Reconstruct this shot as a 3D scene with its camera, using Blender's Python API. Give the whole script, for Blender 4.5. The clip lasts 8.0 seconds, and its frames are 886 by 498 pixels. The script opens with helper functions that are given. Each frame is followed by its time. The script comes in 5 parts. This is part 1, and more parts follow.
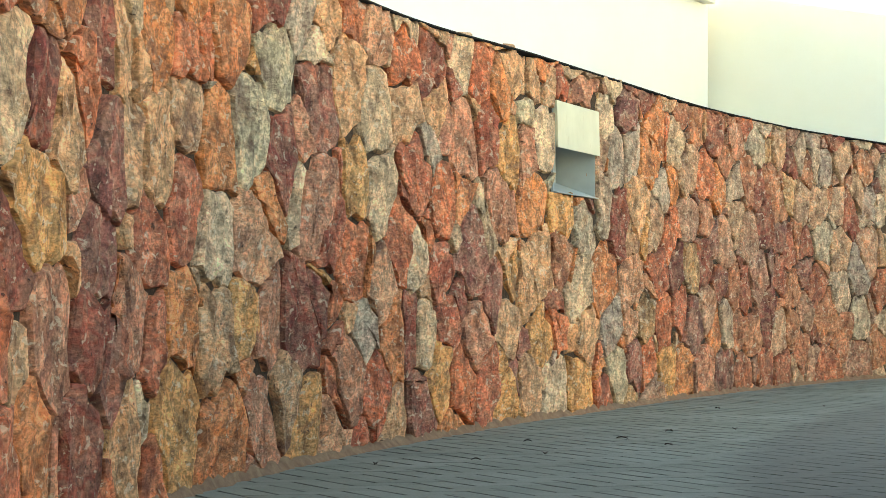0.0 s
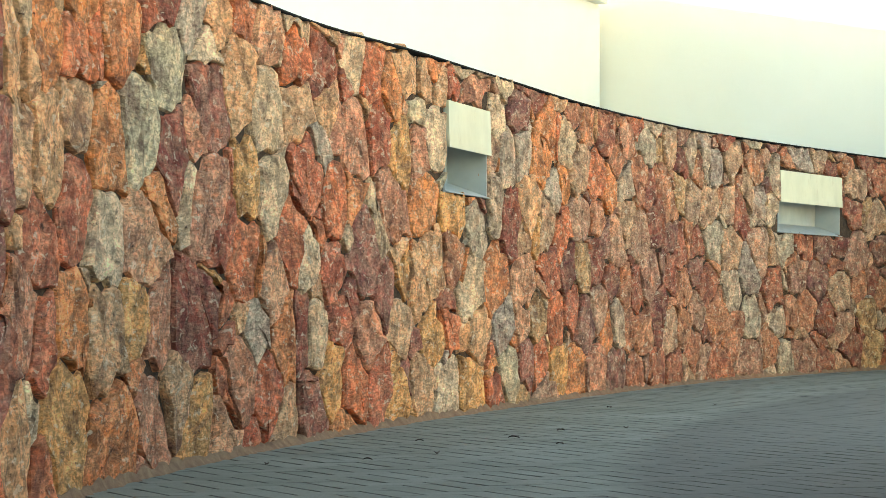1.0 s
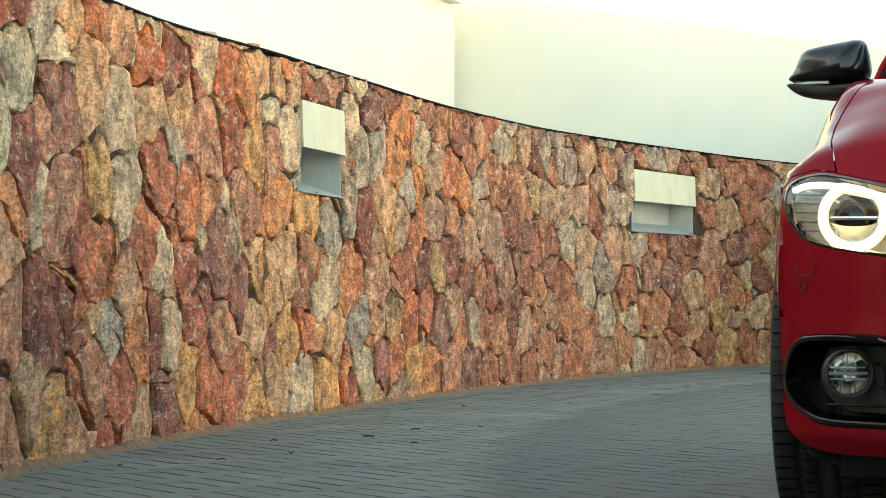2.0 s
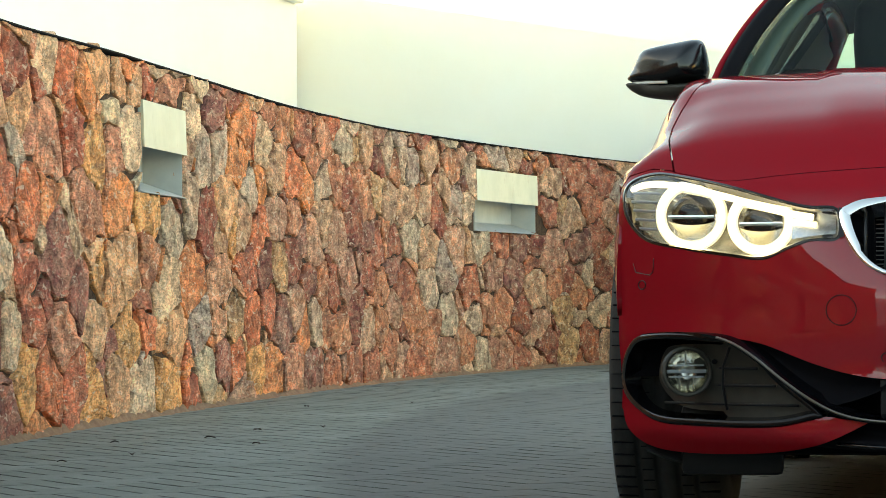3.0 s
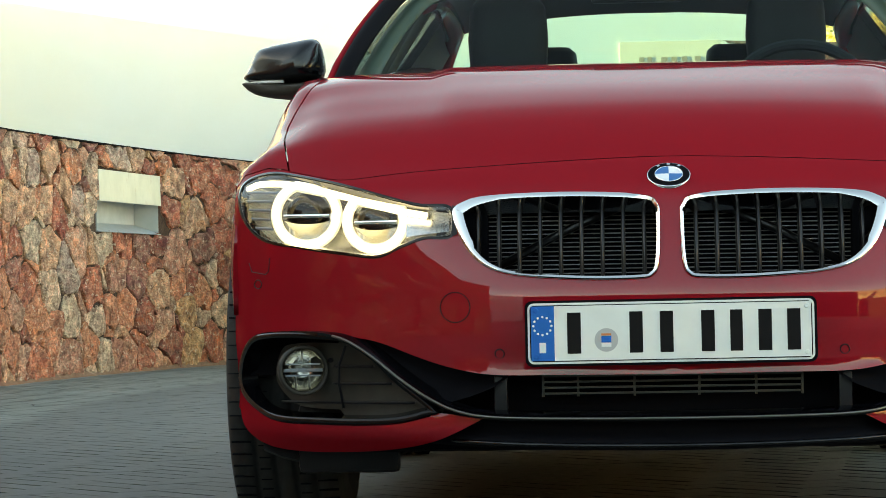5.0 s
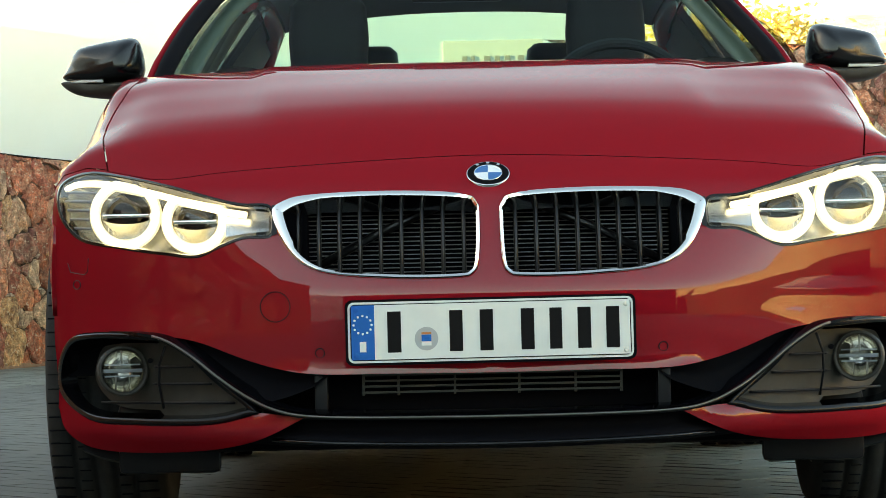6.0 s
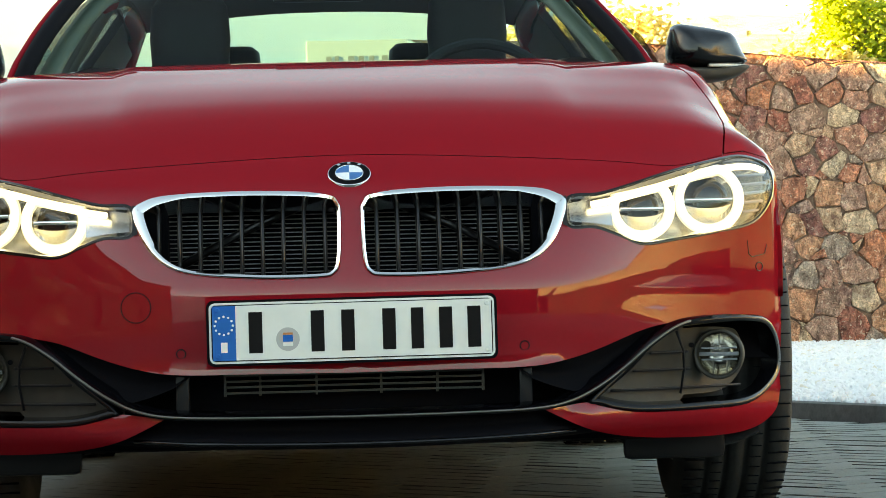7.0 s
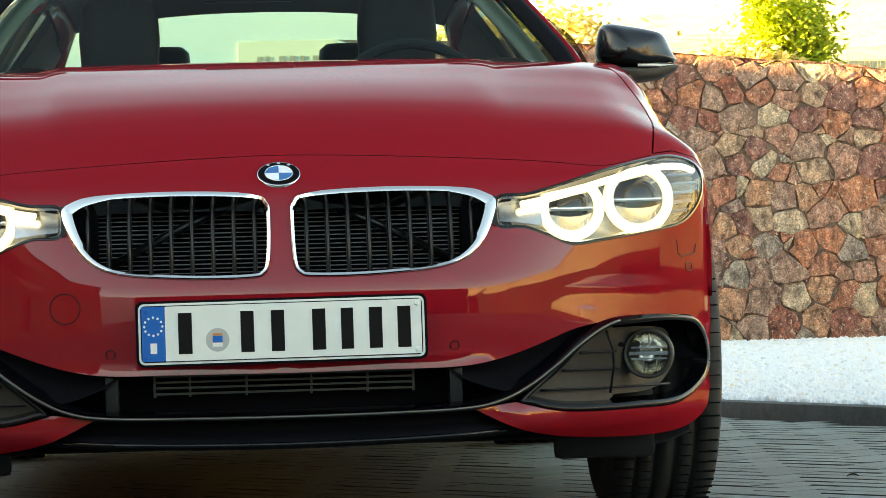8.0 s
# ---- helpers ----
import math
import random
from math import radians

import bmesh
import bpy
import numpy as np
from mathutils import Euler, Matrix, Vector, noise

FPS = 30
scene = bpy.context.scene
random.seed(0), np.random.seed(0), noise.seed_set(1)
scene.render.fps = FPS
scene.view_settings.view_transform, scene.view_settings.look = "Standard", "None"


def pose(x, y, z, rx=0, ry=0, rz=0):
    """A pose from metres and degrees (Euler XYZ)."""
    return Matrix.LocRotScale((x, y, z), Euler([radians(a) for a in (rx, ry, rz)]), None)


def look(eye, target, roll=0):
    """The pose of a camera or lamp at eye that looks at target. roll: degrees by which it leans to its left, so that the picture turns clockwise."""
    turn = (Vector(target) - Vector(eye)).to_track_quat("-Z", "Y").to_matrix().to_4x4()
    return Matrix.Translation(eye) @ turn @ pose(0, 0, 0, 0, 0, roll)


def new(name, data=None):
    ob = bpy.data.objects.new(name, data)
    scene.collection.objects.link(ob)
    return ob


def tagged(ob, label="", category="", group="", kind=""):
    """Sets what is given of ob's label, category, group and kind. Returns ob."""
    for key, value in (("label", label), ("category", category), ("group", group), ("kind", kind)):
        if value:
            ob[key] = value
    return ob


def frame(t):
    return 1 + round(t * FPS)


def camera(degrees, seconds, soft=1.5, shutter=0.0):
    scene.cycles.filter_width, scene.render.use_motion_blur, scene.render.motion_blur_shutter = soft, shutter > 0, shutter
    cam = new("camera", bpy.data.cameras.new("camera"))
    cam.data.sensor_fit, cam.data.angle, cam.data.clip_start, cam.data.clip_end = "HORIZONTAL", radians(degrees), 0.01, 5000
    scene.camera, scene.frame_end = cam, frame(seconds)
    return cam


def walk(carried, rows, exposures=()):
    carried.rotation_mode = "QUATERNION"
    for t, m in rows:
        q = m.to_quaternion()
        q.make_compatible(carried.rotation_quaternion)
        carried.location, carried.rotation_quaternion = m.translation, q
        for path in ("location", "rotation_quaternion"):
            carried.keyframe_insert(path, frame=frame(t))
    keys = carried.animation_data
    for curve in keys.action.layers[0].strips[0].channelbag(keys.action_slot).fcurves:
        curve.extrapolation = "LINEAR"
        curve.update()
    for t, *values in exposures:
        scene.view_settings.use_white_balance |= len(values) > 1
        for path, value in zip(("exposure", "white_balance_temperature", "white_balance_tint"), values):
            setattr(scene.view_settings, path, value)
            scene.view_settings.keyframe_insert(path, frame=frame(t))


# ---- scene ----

# ---------------------------------------------------------------- camera
# A long lens on a pan head: the eye sits ARM metres ahead of the head's axis.
cam = camera(16.716, 8.0, soft=0.85)
EYE, ARM = 0.47, 0.17
# seconds, pan to the right, tilt up, lean to the left (degrees)
ROWS = [
    (0.0, -19.003, 1.032, 0.294),
    (0.5, -18.200, 1.035, 0.254),
    (1.0, -16.974, 1.036, 0.151),
    (1.5, -15.653, 1.035, 0.037),
    (3.0, -11.281, 1.016, -0.316),
    (3.5, -9.734, 1.003, -0.463),
    (4.0, -7.862, 0.981, -0.633),
    (4.5, -6.114, 0.958, -0.777),
    (5.0, -4.193, 0.931, -0.910),
    (6.5, 0.499, 0.829, -1.324),
    (7.0, 1.682, 0.797, -1.420),
    (7.5, 2.475, 0.776, -1.511),
    (8.0, 2.976, 0.766, -1.571),
]


def head(pan, tilt, lean):
    return pose(0, 0, EYE, 0, 0, -pan) @ pose(0, 0, 0, 90 + tilt) @ pose(0, 0, -ARM, 0, 0, lean)


walk(cam, [(t, head(p, e, r)) for t, p, e, r in ROWS])

# ---------------------------------------------------------------- light
SUN_AWAY, SUN_UP = Vector((-0.996, -0.09, 0.0)).normalized(), radians(9)
world = bpy.data.worlds.new("sky")
scene.world = world
world.use_nodes = True
air = world.node_tree
sky = air.nodes.new("ShaderNodeTexSky")
sky.sky_type, sky.sun_disc = "NISHITA", False
sky.sun_elevation, sky.sun_rotation = SUN_UP, math.atan2(SUN_AWAY.x, SUN_AWAY.y)
sky.air_density, sky.dust_density = 0.6, 0.4
air.links.new(sky.outputs[0], air.nodes["Background"].inputs[0])
air.nodes["Background"].inputs[1].default_value = 0.08
sun = new("sun", bpy.data.lights.new("sun", "SUN"))
sun.data.energy, sun.data.angle, sun.data.color = 5.0, radians(0.6), (1.0, 0.78, 0.50)
to_sun = SUN_AWAY * math.cos(SUN_UP) + Vector((0, 0, math.sin(SUN_UP)))
sun.matrix_world = look(to_sun * 40, (0, 0, 0))
scene.view_settings.exposure = 3.88
scene.view_settings.use_white_balance = True
scene.view_settings.white_balance_temperature = 11700
scene.view_settings.white_balance_tint = 2


# ---------------------------------------------------------------- tools
def part(name, bm, material, parent=None, label="", smooth=True, sharp=35):
    """One bmesh as one mesh object, under a thing or a part."""
    me = bpy.data.meshes.new(name)
    if smooth:
        limit = radians(sharp)
        for f in bm.faces:
            f.smooth = True
        for e in bm.edges:
            if len(e.link_faces) == 2 and e.calc_face_angle(0) > limit:
                e.smooth = False
    bm.to_mesh(me)
    bm.free()
    me.materials.append(material)
    ob = new(name, me)
    if parent is not None:
        ob.parent = parent
    if label:
        ob["label"] = label
    return ob


def raw(name, verts, faces, material, parent=None, smooth=False):
    me = bpy.data.meshes.new(name)
    me.from_pydata([tuple(v) for v in verts], [], [tuple(f) for f in faces])
    me.materials.append(material)
    if smooth:
        me.shade_smooth()
    ob = new(name, me)
    if parent is not None:
        ob.parent = parent
    return ob


def thing(name, m, label, category, group="", kind=""):
    ob = new(name)
    ob.empty_display_size = 0.1
    ob.matrix_world = m
    return tagged(ob, label, category, group, kind)


def block(bm, x0, x1, y0, y1, z0, z1, bevel=0.0, m=None):
    made = bmesh.ops.create_cube(bm, size=1)["verts"]
    for v in made:
        v.co = Vector(((x0 + x1) / 2 + v.co.x * (x1 - x0), (y0 + y1) / 2 + v.co.y * (y1 - y0), (z0 + z1) / 2 + v.co.z * (z1 - z0)))
    if bevel:
        edges = list({e for v in made for e in v.link_edges})
        made = list({v for f in bmesh.ops.bevel(bm, geom=edges, offset=bevel, segments=2, affect="EDGES", profile=0.6)["faces"] for v in f.verts} | {v for v in made if v.is_valid})
    if m is not None:
        bmesh.ops.transform(bm, matrix=m, verts=[v for v in made if v.is_valid])
    return bm


def cyl(bm, a, b, r0, r1=None, n=16):
    """A capped rod from a to b."""
    a, b = Vector(a), Vector(b)
    m = Matrix.Translation((a + b) / 2) @ (b - a).to_track_quat("Z", "Y").to_matrix().to_4x4()
    bmesh.ops.create_cone(bm, cap_ends=True, segments=n, radius1=r0, radius2=r0 if r1 is None else r1, depth=(b - a).length, matrix=m)
    return bm


def loops(bm, rings, closed=True, cap0=False, cap1=False):
    """Skins a stack of point rings."""
    vs = [[bm.verts.new(tuple(p)) for p in ring] for ring in rings]
    n = len(vs[0])
    for a, b in zip(vs, vs[1:]):
        for i in range(n if closed else n - 1):
            j = (i + 1) % n
            try:
                bm.faces.new((a[i], a[j], b[j], b[i]))
            except ValueError:
                pass
    if cap0:
        bm.faces.new(vs[0][::-1])
    if cap1:
        bm.faces.new(vs[-1])
    return vs


def lathe(bm, profile, n=48, axis="X"):
    """Turns a profile of (radius, along) round an axis."""
    rings = []
    for r, a in profile:
        ring = []
        for i in range(n):
            w = 2 * math.pi * i / n
            ring.append({"X": (a, r * math.cos(w), r * math.sin(w)), "Y": (r * math.cos(w), a, r * math.sin(w)), "Z": (r * math.cos(w), r * math.sin(w), a)}[axis])
        rings.append(ring)
    loops(bm, rings)
    return bm


def curve_through(pts, closed=True, per=8):
    """Catmull-Rom through control points."""
    pts = [np.array(p, float) for p in pts]
    n, out = len(pts), []
    for i in range(n if closed else n - 1):
        if closed:
            p0, p1, p2, p3 = (pts[(i + k) % n] for k in (-1, 0, 1, 2))
        else:
            p0, p1, p2, p3 = pts[max(i - 1, 0)], pts[i], pts[i + 1], pts[min(i + 2, n - 1)]
        for k in range(per):
            t = k / per
            out.append(0.5 * (2 * p1 + (p2 - p0) * t + (2 * p0 - 5 * p1 + 4 * p2 - p3) * t * t + (3 * p1 - p0 - 3 * p2 + p3) * t ** 3))
    if not closed:
        out.append(pts[-1])
    return out


def tube(bm, path, r, n=8, closed=False, flat=1.0, up=(0, 0, 1)):
    """A rod along a path; flat squeezes it along up."""
    path = [Vector(p) for p in path]
    rings = []
    for i, p in enumerate(path):
        a = path[i - 1] if i or closed else p
        b = path[(i + 1) % len(path)] if i + 1 < len(path) or closed else p
        t = (b - a).normalized()
        side = t.cross(Vector(up)).normalized()
        top = side.cross(t)
        rings.append([p + side * r * math.cos(2 * math.pi * k / n) + top * r * flat * math.sin(2 * math.pi * k / n) for k in range(n)])
    if closed:
        rings.append(rings[0])
    loops(bm, rings, True, not closed, not closed)
    if closed:
        bmesh.ops.remove_doubles(bm, verts=bm.verts, dist=1e-6)
    return bm


# ---------------------------------------------------------------- materials
def material(name, color=(0.5, 0.5, 0.5), rough=0.6, metal=0.0, coat=0.0, spec=0.5):
    m = bpy.data.materials.new(name)
    m.use_nodes = True
    b = m.node_tree.nodes["Principled BSDF"]
    b.inputs["Base Color"].default_value = (*color, 1)
    b.inputs["Roughness"].default_value = rough
    b.inputs["Metallic"].default_value = metal
    b.inputs["Coat Weight"].default_value = coat
    b.inputs["Coat Roughness"].default_value = 0.02
    b.inputs["Specular IOR Level"].default_value = spec
    return m


def node(m, kind, **values):
    n = m.node_tree.nodes.new(kind)
    for key, value in values.items():
        n.inputs[key.replace("_", " ")].default_value = value
    return n


def wire(m, a, b):
    m.node_tree.links.new(a, b)


def bsdf(m):
    return m.node_tree.nodes["Principled BSDF"]


def coords(m, kind="Object", scale=(1, 1, 1)):
    c = node(m, "ShaderNodeTexCoord")
    g = node(m, "ShaderNodeMapping")
    g.inputs["Scale"].default_value = scale
    wire(m, c.outputs[kind], g.inputs["Vector"])
    return g.outputs[0]


def place(m, scale=(1, 1, 1)):
    c = node(m, "ShaderNodeNewGeometry")
    g = node(m, "ShaderNodeMapping")
    g.inputs["Scale"].default_value = scale
    wire(m, c.outputs["Position"], g.inputs["Vector"])
    return g.outputs[0]


def noise_at(m, vec, scale, detail=6.0, rough=0.6, distort=0.0):
    n = node(m, "ShaderNodeTexNoise", Scale=scale, Detail=detail, Roughness=rough, Distortion=distort)
    wire(m, vec, n.inputs["Vector"])
    return n.outputs["Fac"]


def ramp(m, fac, stops, mode="LINEAR"):
    r = node(m, "ShaderNodeValToRGB")
    r.color_ramp.interpolation = mode
    e = r.color_ramp.elements
    while len(e) < len(stops):
        e.new(0.5)
    for el, (at, c) in zip(e, stops):
        el.position = at
        el.color = (*c, 1) if len(c) == 3 else c
    wire(m, fac, r.inputs[0])
    return r.outputs[0]


def mix(m, fac, a, b, mode="MIX"):
    n = m.node_tree.nodes.new("ShaderNodeMix")
    n.data_type, n.blend_type = "RGBA", mode
    for sock, v in ((n.inputs[0], fac), (n.inputs[6], a), (n.inputs[7], b)):
        if isinstance(v, (int, float)):
            sock.default_value = v
        elif isinstance(v, tuple):
            sock.default_value = (*v, 1)
        else:
            wire(m, v, sock)
    return n.outputs[2]


def calc(m, op, a, b=0.5, c=0.5):
    n = m.node_tree.nodes.new("ShaderNodeMath")
    n.operation = op
    for sock, v in zip(n.inputs, (a, b, c)):
        if isinstance(v, (int, float)):
            sock.default_value = v
        else:
            wire(m, v, sock)
    return n.outputs[0]


def bump(m, height, strength=0.5, distance=0.01):
    b = node(m, "ShaderNodeBump", Strength=strength, Distance=distance)
    wire(m, height, b.inputs["Height"])
    wire(m, b.outputs[0], bsdf(m).inputs["Normal"])


# near stones lightened, far rosy ones darkened: the wall's uneven light is in these colours
RED_STONES_LIFTED = [(0.0, (.717, .224, .084)), (.08, (.650, .370, .213)), (.14, (.246, .040, .036)), (.20, (.784, .269, .101)), (.29, (.694, .336, .202)), (.36, (.470, .092, .054)),
              (.43, (.762, .403, .213)), (.51, (.560, .504, .347)), (.545, (.694, .168, .073)), (.63, (.605, .246, .157)), (.70, (.291, .095, .084)), (.75, (.762, .370, .134)),
              (.83, (.717, .515, .336)), (.88, (.582, .140, .078)), (.94, (.470, .403, .325)), (.965, (.806, .605, .414))]
ROSY_STONES_DIMMED = [(0.0, (.423, .156, .092)), (.08, (.442, .285, .193)), (.15, (.175, .033, .031)), (.23, (.478, .184, .101)), (.31, (.442, .248, .175)), (.38, (.304, .069, .048)),
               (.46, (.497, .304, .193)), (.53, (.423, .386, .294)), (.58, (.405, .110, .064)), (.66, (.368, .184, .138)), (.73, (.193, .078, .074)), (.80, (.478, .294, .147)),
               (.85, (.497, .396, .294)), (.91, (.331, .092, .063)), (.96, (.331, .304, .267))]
BROWN_STONES = [(0.0, (.40, .20, .15)), (.09, (.26, .085, .07)), (.17, (.44, .31, .22)), (.25, (.44, .17, .10)), (.34, (.33, .22, .18)), (.42, (.20, .085, .085)),
                (.49, (.46, .38, .27)), (.56, (.38, .15, .10)), (.64, (.30, .19, .16)), (.71, (.46, .25, .16)), (.78, (.24, .17, .155)), (.84, (.50, .42, .31)), (.90, (.40, .22, .17)), (.96, (.28, .26, .23))]


def stone_material(name, joined, palette, grain, blotch, dust_on):
    """Rubble: each stone takes its own colour and its own piece of grain; blotches, streaks, pale flecks and dark pits run over it."""
    m = material(name, rough=0.9, spec=0.2)
    if joined:
        own = node(m, "ShaderNodeNewGeometry").outputs["Random Per Island"]
    else:
        own = node(m, "ShaderNodeObjectInfo").outputs["Random"]
    apart = node(m, "ShaderNodeVectorMath")
    apart.operation = "ADD"
    shift = node(m, "ShaderNodeCombineXYZ")
    for k, far in enumerate((37.0, 53.0, 71.0)):
        wire(m, calc(m, "MULTIPLY", own, far), shift.inputs[k])
    wire(m, place(m, grain), apart.inputs[0])
    wire(m, shift.outputs[0], apart.inputs[1])
    p = apart.outputs[0]
    tall = node(m, "ShaderNodeMapping")
    tall.inputs["Scale"].default_value = (1, 1.1, .55)
    wire(m, p, tall.inputs["Vector"])
    streak = tall.outputs[0]
    base = mix(m, dust_on[0], ramp(m, own, palette, "CONSTANT"), dust_on[1])
    hue = ramp(m, noise_at(m, p, 7.5, 4, .55, .5), [(.36, (.74, .22, .07)), (.43, (.60, .42, .28)), (.50, (.52, .12, .06)), (.56, (.66, .46, .30)), (.64, (.22, .05, .045))])
    col = mix(m, blotch, base, hue)
    fine = noise_at(m, streak, 20.0, 5, .62, .4)
    col = mix(m, 1.0, col, ramp(m, fine, [(.33, (.42, .37, .35)), (.42, (.80, .76, .74)), (.52, (1.08, 1.05, 1.02)), (.62, (1.55, 1.47, 1.40))]), "MULTIPLY")
    grit = noise_at(m, p, 95.0, 3, .55)
    col = mix(m, 1.0, col, ramp(m, grit, [(.36, (.72, .70, .68)), (.48, (1.0, .99, .98)), (.62, (1.32, 1.30, 1.26))]), "MULTIPLY")
    flecks = ramp(m, noise_at(m, p, 38.0, 4, .6, .6), [(.60, (0, 0, 0)), (.63, (1, 1, 1))])
    col = mix(m, calc(m, "MULTIPLY", flecks, 0.52), col, (.86, .68, .50))
    vein = calc(m, "ABSOLUTE", calc(m, "SUBTRACT", noise_at(m, streak, 8.0, 5, .6, .9), .5))
    col = mix(m, calc(m, "MULTIPLY", ramp(m, vein, [(.004, (1, 1, 1)), (.014, (0, 0, 0))]), 0.4), col, (.10, .045, .038))
    pits = ramp(m, noise_at(m, p, 60.0, 5, .7), [(.63, (0, 0, 0)), (.66, (1, 1, 1))])
    col = mix(m, calc(m, "MULTIPLY", pits, 0.85), col, (.06, .027, .022))
    dark = ramp(m, noise_at(m, p, 6.0, 6, .7, .5), [(.57, (0, 0, 0)), (.63, (1, 1, 1))])
    col = mix(m, calc(m, "MULTIPLY", dark, 0.5), col, (.14, .052, .045))
    wire(m, col, bsdf(m).inputs["Base Color"])
    h = calc(m, "ADD", noise_at(m, p, 15.0, 8, .66), calc(m, "MULTIPLY", fine, 0.35))
    bump(m, h, 1.0, 0.05)
    return m


stone_single, stone_joined = stone_material("rubble stone", False, RED_STONES_LIFTED, (1, .32, 1), .26, (.08, (.56, .32, .21))), stone_material("dimmed rosy rubble stone", True, ROSY_STONES_DIMMED, (1, .32, 1), .26, (.10, (.52, .29, .20)))
stone_right, stone_right_far = stone_material("rubble stone back wall", False, BROWN_STONES, (1, 1, 1), .12, (.15, (.36, .22, .16))), stone_material("rubble stone back wall far", True, BROWN_STONES, (1, 1, 1), .12, (.15, (.36, .22, .16)))

pale_mortar = material("pale mortar", rough=0.95, spec=0.2)
v_ = place(pale_mortar)
wire(pale_mortar, ramp(pale_mortar, noise_at(pale_mortar, v_, 30, 6, .7), [(.3, (.13, .080, .060)), (.7, (.30, .195, .145))]), bsdf(pale_mortar).inputs["Base Color"])
bump(pale_mortar, noise_at(pale_mortar, v_, 60, 6, .7), 0.8, 0.02)
mortar = material("earthy mortar", rough=0.95, spec=0.2)
v_ = place(mortar)
wire(mortar, ramp(mortar, noise_at(mortar, v_, 30, 6, .7), [(.3, (.035, .020, .015)), (.7, (.13, .078, .052))]), bsdf(mortar).inputs["Base Color"])
bump(mortar, noise_at(mortar, v_, 60, 6, .7), 0.8, 0.02)

dust = material("sandy dust", rough=0.95, spec=0.2)
v_ = place(dust)
wire(dust, ramp(dust, noise_at(dust, v_, 22, 6, .7), [(.3, (.18, .09, .06)), (.7, (.34, .21, .13))]), bsdf(dust).inputs["Base Color"])
bump(dust, noise_at(dust, v_, 50, 6, .7), 0.6, 0.01)


def paver_material(name, joined):
    """Grey concrete: tone from piece to piece, and a browner, darker band with a curved edge."""
    m = material(name, rough=0.78, spec=0.4)
    own = node(m, "ShaderNodeNewGeometry").outputs["Random Per Island"] if joined else node(m, "ShaderNodeObjectInfo").outputs["Random"]
    p = place(m)
    col = ramp(m, own, [(0, (.185, .200, .172)), (.5, (.205, .221, .190)), (1, (.225, .241, .208))])
    col = mix(m, 1.0, col, ramp(m, noise_at(m, p, 1.4, 5, .6), [(.3, (.80, .80, .79)), (.7, (1.14, 1.14, 1.15))]), "MULTIPLY")
    col = mix(m, 1.0, col, ramp(m, noise_at(m, p, 120, 4, .7), [(.3, (.82, .82, .82)), (.7, (1.15, 1.15, 1.15))]), "MULTIPLY")
    sep = node(m, "ShaderNodeSeparateXYZ")
    wire(m, p, sep.inputs[0])
    dx = calc(m, "SUBTRACT", sep.outputs[0], DARK_BAND[0])
    dy = calc(m, "SUBTRACT", sep.outputs[1], DARK_BAND[1])
    far = calc(m, "SQRT", calc(m, "ADD", calc(m, "MULTIPLY", dx, dx), calc(m, "MULTIPLY", dy, dy)))
    edge = calc(m, "ADD", far, calc(m, "MULTIPLY", noise_at(m, p, 2.5, 4, .6), 0.25))
    dark_band = ramp(m, calc(m, "DIVIDE", calc(m, "SUBTRACT", DARK_BAND[2] + 0.20, edge), 0.16), [(0, (0, 0, 0)), (1, (1, 1, 1))])
    inner = ramp(m, calc(m, "DIVIDE", calc(m, "SUBTRACT", edge, DARK_BAND[2] - 2.4), 0.35), [(0, (0, 0, 0)), (1, (1, 1, 1))])
    dark_band = calc(m, "MULTIPLY", dark_band, inner)
    col = mix(m, calc(m, "MULTIPLY", dark_band, 0.75), col, (.105, .103, .095))
    wire(m, col, bsdf(m).inputs["Base Color"])
    bump(m, noise_at(m, p, 150, 5, .7), 0.5, 0.004)
    return m


DARK_BAND = (26.1, 14.9, 28.87)  # centre and reach of the browner, darker band
paver_single, paver_joined = paver_material("concrete paver", False), paver_material("concrete paver far", True)

joint = material("paving joint", rough=0.95, spec=0.2)
v_ = place(joint)
wire(joint, ramp(joint, noise_at(joint, v_, 40, 5, .7), [(.3, (.03, .029, .026)), (.7, (.065, .062, .056))]), bsdf(joint).inputs["Base Color"])

# paver edge colour: noise, darker towards +x
paver_edge_dark = material("darker paver edges", rough=0.95, spec=0.2)
v_ = place(paver_edge_dark)
sep_ = node(paver_edge_dark, "ShaderNodeSeparateXYZ")
wire(paver_edge_dark, v_, sep_.inputs[0])
edge_tone_ = calc(paver_edge_dark, "ADD", noise_at(paver_edge_dark, v_, 1.5, 5, .7), calc(paver_edge_dark, "MULTIPLY", sep_.outputs[0], -.07))
wire(paver_edge_dark, ramp(paver_edge_dark, edge_tone_, [(.38, (.035, .036, .031)), (.62, (.155, .165, .142))]), bsdf(paver_edge_dark).inputs["Base Color"])

render_white = material("white render", rough=0.9, spec=0.25)
v_ = place(render_white)
wire(render_white, ramp(render_white, noise_at(render_white, v_, .8, 6, .6), [(.3, (.84, .835, .80)), (.7, (.89, .885, .85))]), bsdf(render_white).inputs["Base Color"])
bump(render_white, noise_at(render_white, v_, 90, 4, .6), 0.25, 0.004)

# rear house wall: warm sunlight is put into this cream base colour
sun_tinted_render = material("render tinted for warm sun", rough=0.9, spec=0.25)
v_ = place(sun_tinted_render)
wire(sun_tinted_render, ramp(sun_tinted_render, noise_at(sun_tinted_render, v_, .6, 6, .6), [(.3, (.86, .84, .72)), (.7, (.92, .90, .80))]), bsdf(sun_tinted_render).inputs["Base Color"])
